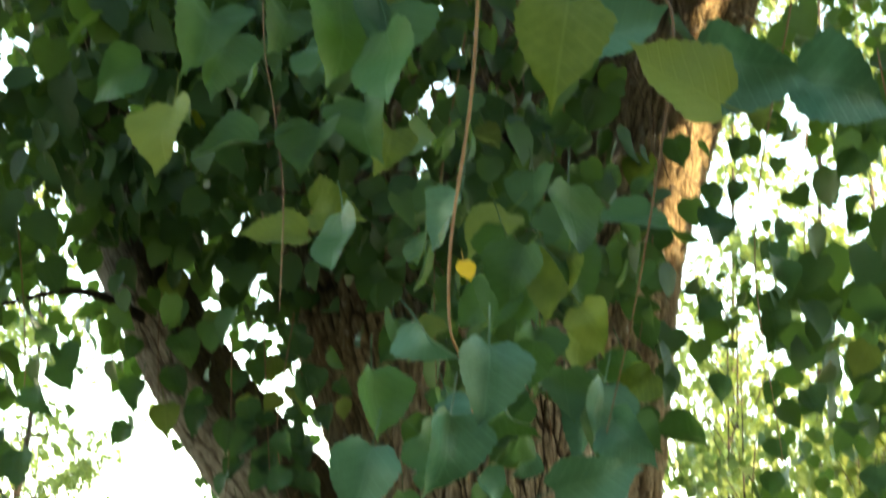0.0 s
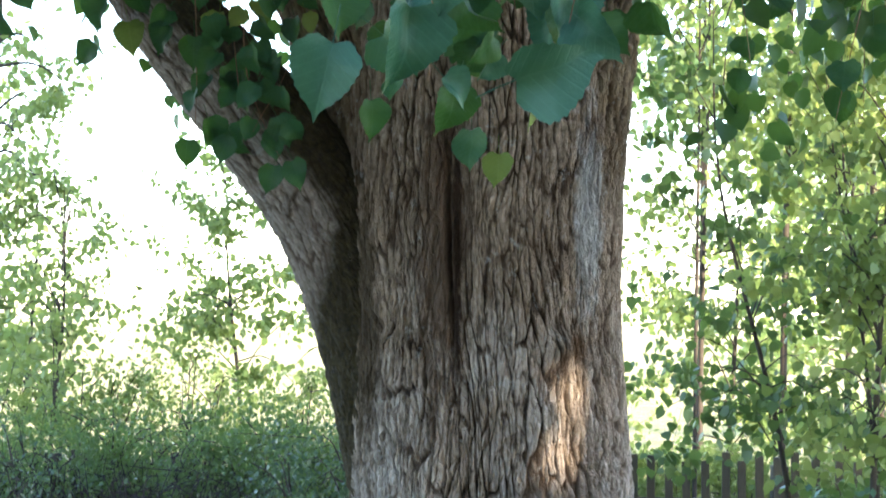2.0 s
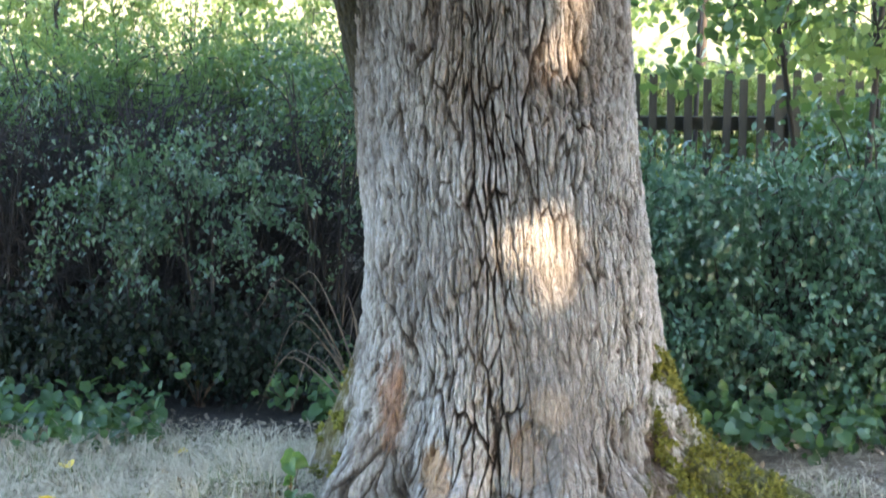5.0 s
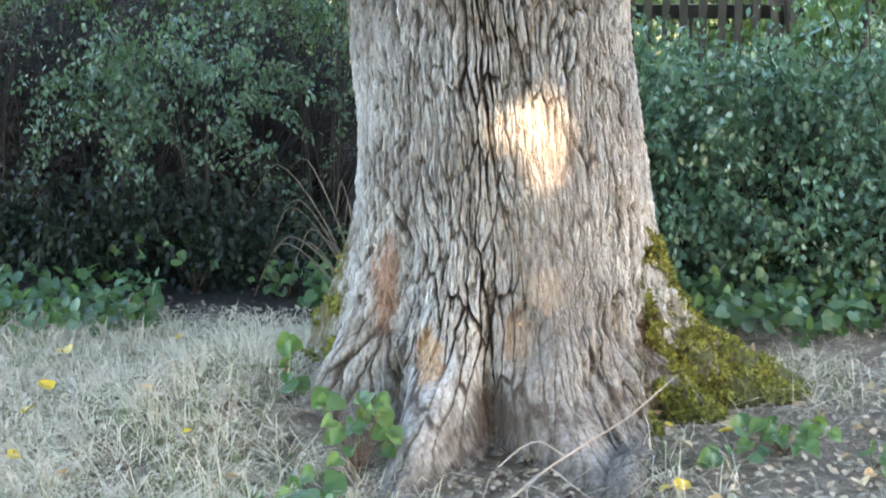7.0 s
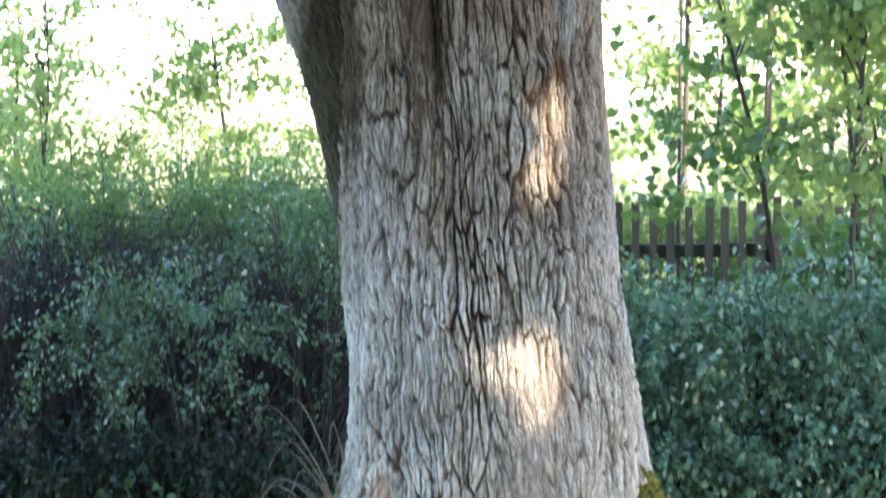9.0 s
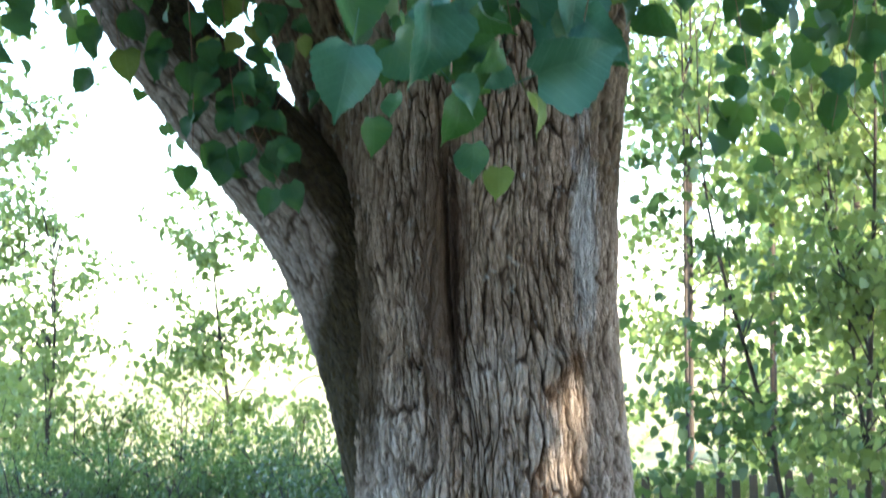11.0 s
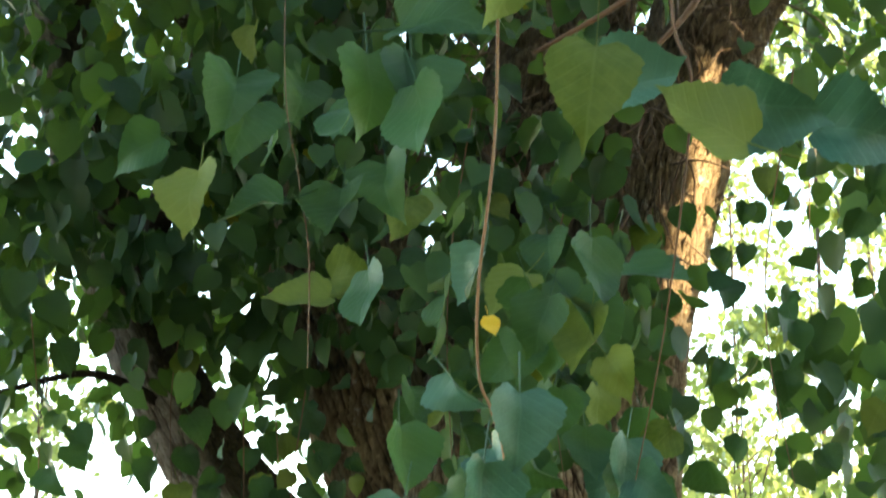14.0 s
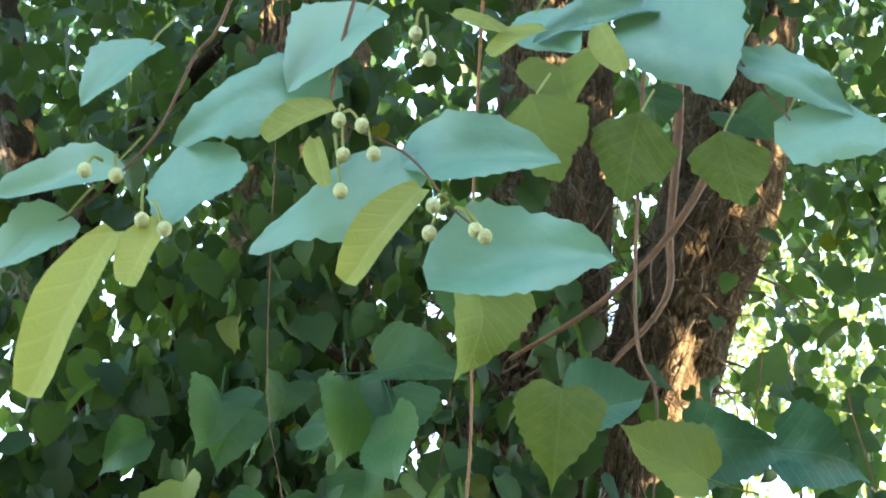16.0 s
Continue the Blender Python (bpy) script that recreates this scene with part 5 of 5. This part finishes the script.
def spray_leaf(parent, b, e, width, k, under=False):
    """A leaf from its foot to its tip with the given width, its upper side to the light behind the viewer."""
    b, e = Vector(b), Vector(e)
    y = (e - b).normalized()
    x = y.cross(Vector((random.uniform(-0.25, 0.15), -0.95, random.uniform(0.0, 0.3)))).normalized()
    m = Matrix((x, y, x.cross(y))).transposed().to_4x4()
    m.translation = b
    ob = child("leaf", SPRAY_LEAVES[k % 6], parent)
    ob.matrix_basis = m @ Matrix.Diagonal((width, (e - b).length, (e - b).length, 1))
    if under:
        ob.data = SPRAY_UNDER
    v, f = tube([(*b, 0.0009), (*(b + Vector((0.004, 0.004, 0.012))), 0.0008), (*(b + Vector((0.012, 0.012, 0.03))), 0.0009)], 5, 6)
    child("leaf_stalk", mesh_of("leaf_stalk", v, f, M_BRACT, True), parent)


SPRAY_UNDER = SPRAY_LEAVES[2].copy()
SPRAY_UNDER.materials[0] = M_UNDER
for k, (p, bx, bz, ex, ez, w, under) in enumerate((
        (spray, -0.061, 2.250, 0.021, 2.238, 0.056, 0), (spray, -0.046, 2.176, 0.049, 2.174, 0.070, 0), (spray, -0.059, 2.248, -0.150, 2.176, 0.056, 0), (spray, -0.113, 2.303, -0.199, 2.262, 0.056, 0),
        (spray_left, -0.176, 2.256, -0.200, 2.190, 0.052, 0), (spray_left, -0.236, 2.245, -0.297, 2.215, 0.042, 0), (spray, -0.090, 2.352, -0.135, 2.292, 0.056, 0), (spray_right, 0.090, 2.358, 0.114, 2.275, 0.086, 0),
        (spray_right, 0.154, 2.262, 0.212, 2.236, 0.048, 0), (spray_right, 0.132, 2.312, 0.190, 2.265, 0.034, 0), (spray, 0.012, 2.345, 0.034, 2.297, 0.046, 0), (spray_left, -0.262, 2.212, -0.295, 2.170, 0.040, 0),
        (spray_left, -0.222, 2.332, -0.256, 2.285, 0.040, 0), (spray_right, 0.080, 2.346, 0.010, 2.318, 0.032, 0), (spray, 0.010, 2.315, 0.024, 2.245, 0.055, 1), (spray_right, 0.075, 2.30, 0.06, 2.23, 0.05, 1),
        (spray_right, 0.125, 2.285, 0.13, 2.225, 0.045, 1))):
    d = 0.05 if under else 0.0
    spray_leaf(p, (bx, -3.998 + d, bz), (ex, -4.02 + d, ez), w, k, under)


def bract_mesh(seed):
    """A strap-shaped bract, 1 long, rounded at the end, bent along its length."""
    v, f, n = [], [], 9
    for s in range(n):
        q = s / (n - 1)
        w = 0.17 * (math.sin(math.pi * min(1, q * 0.86 + 0.05)) ** 0.45)
        for k in (-1, 0, 1):
            v.append((w * k + 0.07 * math.sin(math.pi * q), q, 0.05 * abs(k) + 0.10 * math.sin(q * 2.6 + seed) + 0.01 * math.sin(14 * q + k)))
    for s in range(n - 1):
        for k in (0, 1):
            a = s * 3 + k
            f.append((a, a + 1, a + 4, a + 3))
    return mesh_of("bract", np.array(v), np.array(f), M_BRACT, True)


BRACT = bract_mesh(0.4)
for p, bx, bz, ex, ez, w in ((spray, -0.055, 2.212, -0.095, 2.150, 0.018), (spray_left, -0.198, 2.197, -0.213, 2.152, 0.016), (spray_left, -0.224, 2.189, -0.258, 2.088, 0.022), (spray, -0.105, 2.268, -0.143, 2.242, 0.015),
                             (spray, 0.018, 2.317, -0.015, 2.293, 0.013), (spray_right, 0.049, 2.319, 0.061, 2.280, 0.013), (spray, -0.116, 2.247, -0.107, 2.210, 0.010), (spray, -0.037, 2.331, -0.007, 2.310, 0.011)):
    b, e = Vector((bx, -4.02, bz)), Vector((ex, -4.03, ez))
    y = (e - b).normalized()
    x = y.cross(Vector((random.uniform(-0.3, 0.3), -1, 0.2))).normalized()
    m = Matrix((x, y, x.cross(y))).transposed().to_4x4()
    m.translation = b
    o = child("bract", BRACT, p, "pale yellow-green bract")
    o.matrix_basis = m @ Matrix.Diagonal((1.3 * w / 0.34, (e - b).length, (e - b).length, 1))


def fruit_mesh():
    bm = bmesh.new()
    bmesh.ops.create_icosphere(bm, subdivisions=2, radius=0.0042)
    for vv in bm.verts:
        vv.co.z *= 1.15
    me = bpy.data.meshes.new("fruit")
    bm.to_mesh(me)
    bm.free()
    me.materials.append(M_FRUIT)
    return me


FRUIT = fruit_mesh()
for p, x, z, hx, hz in ((spray, -0.101, 2.254, -0.10, 2.268), (spray, -0.088, 2.250, -0.10, 2.264), (spray, -0.081, 2.231, -0.088, 2.262), (spray, -0.098, 2.231, -0.10, 2.264), (spray, -0.099, 2.208, -0.104, 2.25),
                        (spray, -0.048, 2.197, -0.04, 2.205), (spray, -0.050, 2.180, -0.04, 2.203), (spray, -0.025, 2.181, -0.036, 2.20), (spray, -0.020, 2.177, -0.034, 2.199), (spray_left, -0.195, 2.187, -0.205, 2.21),
                        (spray_left, -0.208, 2.193, -0.21, 2.22), (spray_left, -0.225, 2.222, -0.228, 2.24), (spray_left, -0.243, 2.226, -0.236, 2.237), (spray, -0.058, 2.312, -0.055, 2.335), (spray, -0.050, 2.294, -0.052, 2.33)):
    o = child("fruit", FRUIT, p, "small round pale green fruit")
    o.location = (x, -4.03, z)
    v, f = tube([(x, -4.03, z, 0.0010), ((x + hx) / 2, -4.03, (z + hz) / 2 + 0.003, 0.0009), (hx, -4.022, hz, 0.0012)], 5, 6)
    child("fruit_stalk", mesh_of("fruit_stalk", v, f, M_BRACT, True), p)


# ---- hanging twigs farther off, leaf by leaf ----
def hanging_twig(top, bottom, count, size, pale=0.15, drift=0.10):
    top, bottom = np.array(top), np.array(bottom)
    mid = (top + bottom) / 2 + rng.normal(0, 0.04, 3)
    t = twig([(*top, 0.004), (*mid, 0.003), (*bottom, 0.0015)])
    for k in range(count):
        s = (k + rng.uniform(0, 0.8)) / count
        p = top + (bottom - top) * s + (mid - (top + bottom) / 2) * 4 * s * (1 - s)
        a = rng.uniform(-75, 75)
        off = np.array([math.sin(radians(a)) * drift, rng.normal(0, drift * 0.5), -0.04 + rng.normal(0, 0.02)])
        tip = Vector((math.sin(radians(a * 0.6)), rng.normal(0, 0.35), -1))
        face = Vector((rng.normal(0, 0.5), -1, rng.normal(0.2, 0.45)))
        set_leaf(t, p + off, tip, face, size * rng.uniform(0.7, 1.15), int(rng.uniform() < pale))


for top, bottom, count, size in (
        ((-0.15, -1.4, 3.2), (-0.18, -1.35, 2.22), 18, 0.08), ((0.10, -1.3, 3.2), (0.06, -1.3, 2.25), 16, 0.08),
        ((0.28, -1.2, 3.1), (0.22, -1.2, 2.4), 12, 0.08), ((-0.62, -0.6, 2.75), (-0.55, -0.5, 2.12), 14, 0.07), ((-0.72, -0.5, 2.78), (-0.66, -0.5, 2.20), 18, 0.068), ((-0.60, -0.55, 2.6), (-0.63, -0.55, 2.22), 10, 0.066), ((-0.80, -0.5, 2.7), (-0.80, -0.45, 2.2), 12, 0.085),
        ((-0.9, -0.6, 3.3), (-0.98, -0.5, 2.45), 14, 0.08), ((-1.30, -0.9, 3.0), (-1.22, -0.9, 2.02), 14, 0.085), ((-1.48, -0.9, 2.9), (-1.45, -0.9, 2.0), 12, 0.085),
        ((0.50, -1.8, 3.1), (0.46, -1.8, 2.2), 15, 0.060), ((0.66, -1.8, 3.0), (0.62, -1.75, 2.1), 14, 0.058), ((0.80, -1.5, 3.0), (0.78, -1.5, 2.15), 14, 0.058), ((0.90, -0.9, 3.2), (0.86, -0.9, 2.25), 14, 0.068), ((0.74, -0.6, 3.4), (0.72, -0.6, 2.5), 12, 0.066)):
    hanging_twig(top, bottom, count, size)


# ---- low plants, fallen things ----
def sprout(at, count, height, half, size, label):
    ob = thing("sprout", label, "plant", "sprouts round the foot of the tree", at=at)
    for k in range(count):
        a = rng.uniform(0, 6.28)
        h = height * rng.uniform(0.25, 1.0)
        r = half * rng.uniform(0.3, 1.0)
        p = np.array([math.cos(a) * r, math.sin(a) * r, h])
        v, f = tube([(0, 0, -0.01, 0.0014), (p[0] * 0.5, p[1] * 0.5, h * 0.6, 0.0011), (*p, 0.0008)], 5, 7)
        child("stalk", mesh_of("stalk", v, f, M_TWIG, True), ob)
        tip = Vector((math.cos(a) + rng.normal(0, 0.3), math.sin(a) - 0.4, rng.uniform(-0.9, 0.1)))
        o = set_leaf(ob, p, tip, (rng.normal(0, 0.5), -0.8, rng.uniform(0.2, 1.4)), size * rng.uniform(0.7, 1.15), 0)
        o.data = COVER_LEAF[k % 3]


COVER_LEAF = [lime_leaf_mesh("leaf", M_SPROUT, 40 + k) for k in range(3)]
sprout((-0.34, -0.80, 0.0), 24, 0.24, 0.11, 0.055, "bright green leafy sprout at the foot of the trunk")
sprout((-0.58, -0.42, 0.05), 8, 0.20, 0.06, 0.055, "small leafy sprout in the straw beside a root")
sprout((-0.45, -0.98, 0.0), 10, 0.06, 0.15, 0.055, "low green leafy sprout on bare soil")
sprout((0.80, -0.60, 0.0), 26, 0.09, 0.15, 0.048, "low green leafy plant on the soil by the mossy root")
sprout((0.62, -0.72, 0.0), 6, 0.05, 0.10, 0.045, "low green leafy plant on the soil by the mossy root")
sprout((1.02, -0.70, 0.0), 7, 0.06, 0.10, 0.055, "low green leafy plant on the soil by the mossy root")
for x, y in ((-1.35, 1.0), (-1.1, 0.95), (-0.75, 0.9), (-0.55, 0.85), (0.75, 0.75), (1.0, 0.8), (1.25, 0.75)):
    sprout((x, y, 0.0), 12, 0.22 if y > 0.9 else 0.14, 0.14, 0.042, "heart-leaved plant at the edge of the shrubs")


def fallen_branch():
    ob = thing("fallen_branch", "dry pale fallen branch with forked twigs leaning on a root", "branch")
    v, f = tube([(0.50, -0.60, 0.215, 0.0018), (0.37, -0.73, 0.15, 0.0024), (0.255, -0.80, 0.10, 0.003), (0.14, -0.90, 0.06, 0.0032), (0.04, -1.0, 0.012, 0.0032)], 8, 24)
    child("stick", mesh_of("stick", v, f, M_STICK, True), ob)
    for pts in ([(0.20, -0.84, 0.08, 0.0045), (0.12, -0.84, 0.12, 0.004), (0.02, -0.92, 0.07, 0.003), (-0.01, -0.98, 0.02, 0.002)], [(0.16, -0.88, 0.066, 0.004), (0.22, -0.97, 0.05, 0.003), (0.30, -1.03, 0.015, 0.002)],
                [(0.15, -0.885, 0.065, 0.004), (0.10, -0.98, 0.04, 0.003), (0.13, -1.05, 0.01, 0.002)], [(0.10, -0.93, 0.04, 0.0035), (0.17, -0.99, 0.035, 0.003), (0.24, -1.07, 0.01, 0.002)],
                [(0.25, -0.80, 0.10, 0.003), (0.25, -0.82, 0.13, 0.0022), (0.235, -0.83, 0.15, 0.0015)]):
        v, f = tube([(x, y, z, r * 0.6) for x, y, z, r in pts], 6, 12)
        child("twig", mesh_of("twig", v, f, M_STICK, True), ob)


M_STICK = plain_material("dry_stick", (0.20, 0.16, 0.12), (0.36, 0.31, 0.25), 50, 0.85)
fallen_branch()
M_YELLOW = leaf_material("yellow_leaf", (0.45, 0.30, 0.02), (0.60, 0.42, 0.04), (0.6, 0.45, 0.05), 0.2, by_object=True)
M_TAN = leaf_material("withered_leaf", (0.28, 0.17, 0.07), (0.50, 0.38, 0.22), (0.5, 0.35, 0.15), 0.15, by_object=True)
bright.data = lime_leaf_mesh("leaf", M_YELLOW, 63)
FALLEN = {True: lime_leaf_mesh("fallen_leaf", M_YELLOW, 61), False: lime_leaf_mesh("fallen_leaf", M_TAN, 62)}


def fallen_leaf(x, y, size, yellow):
    z = float(ground_height(np.array([x]), np.array([y]))[0]) + (0.02 if x < 0 else 0.0)
    ob = thing("fallen_leaf", "yellow fallen leaf lying in dry grass" if yellow else "withered tan leaf lying on the soil", "leaf", "fallen leaves", data=FALLEN[yellow])
    ob.matrix_basis = pose(x, y, z + 0.022, random.uniform(-25, 25), random.uniform(-25, 25), random.uniform(0, 360)) @ Matrix.Scale(size, 4)


for x, y, size, yellow in ((-1.30, -0.27, 0.05, True), (-1.366, 0.147, 0.05, True), (-1.308, -0.42, 0.04, True), (-1.0, 0.25, 0.035, True), (0.679, -0.451, 0.05, False), (0.72, -0.42, 0.045, False), (0.484, -0.894, 0.045, True),
                           (0.55, -0.98, 0.05, False), (0.95, -0.85, 0.045, False), (-0.62, -0.95, 0.045, False), (1.15, -0.1, 0.045, False), (0.35, -1.02, 0.04, False)):
    fallen_leaf(x, y, size, yellow)


for k in range(26):
    left = k % 3 == 0
    fallen_leaf(random.uniform(-1.5, -0.7) if left else random.uniform(0.45, 1.25), random.uniform(-0.9, 0.3) if left else random.uniform(-1.0, -0.15), random.uniform(0.022, 0.04), random.random() < 0.2)


def surface_root():
    """A bare weathered root that breaks through the soil."""
    me = stem_mesh("root", ROOT, M_TRUNK, 91, 60, 60, 0.008)
    child("root", me, lime_tree, "bare grey surface root")


ROOT = [(0.40, -0.62, -0.03, 0.06), (0.365, -0.78, 0.0, 0.05), (0.35, -0.90, 0.0, 0.045), (0.335, -1.05, -0.03, 0.04)]
surface_root()


def litter():
    n = 26000
    x, y = rng.uniform(-2.2, 2.4, n), rng.uniform(-1.3, 1.6, n)
    keep = (np.hypot(x, y) > 0.55) & (((y > 0.5) & (y < 0.75)) | (rng.uniform(0, 1, n) < 0.12 + 0.75 * (x > -0.35) * (y < 0.3)))
    x, y = x[keep], y[keep]
    p = np.stack([x, y, ground_height(x, y) + 0.012], -1)
    tip = rng.normal(0, 1, (len(x), 3)) * np.array([1, 1, 0.25])
    up = rng.normal(0, 0.35, (len(x), 3)) + np.array([0, 0, 1.0])
    v, f = leaves(p, tip, up, rng.uniform(0.006, 0.036, len(x)), SMALL_V, SMALL_F)
    thing("leaf_litter", "withered brown leaf litter and chips on the soil", "leaf litter", kind="stuff", data=mesh_of("leaf_litter", v, f, M_LITTER))


M_LITTER = plain_material("litter", (0.06, 0.04, 0.025), (0.40, 0.32, 0.22), 40, 0.9, 0.0)
litter()


def dead_brush():
    ob = thing("dead_brush", "tangle of thin dry leafless twigs behind the trunk", "twigs", at=(-0.44, 0.48, 0))
    for k in range(11):
        a, r = rng.uniform(1.6, 4.6), rng.uniform(0.15, 0.45)
        x, y, h = math.cos(a) * r, math.sin(a) * r * 0.5, rng.uniform(0.25, 0.62)
        v, f = tube([(rng.normal(0, 0.05), rng.normal(0, 0.05), -0.02, 0.004), (x * 0.3, y * 0.4, h * 0.6, 0.003), (x * 0.8, y, h, 0.002), (x * 1.1, y * 1.1, h - rng.uniform(0, 0.2), 0.001)], 5, 14)
        child("twig", mesh_of("twig", v, f, M_SHOOT, True), ob)


dead_brush()
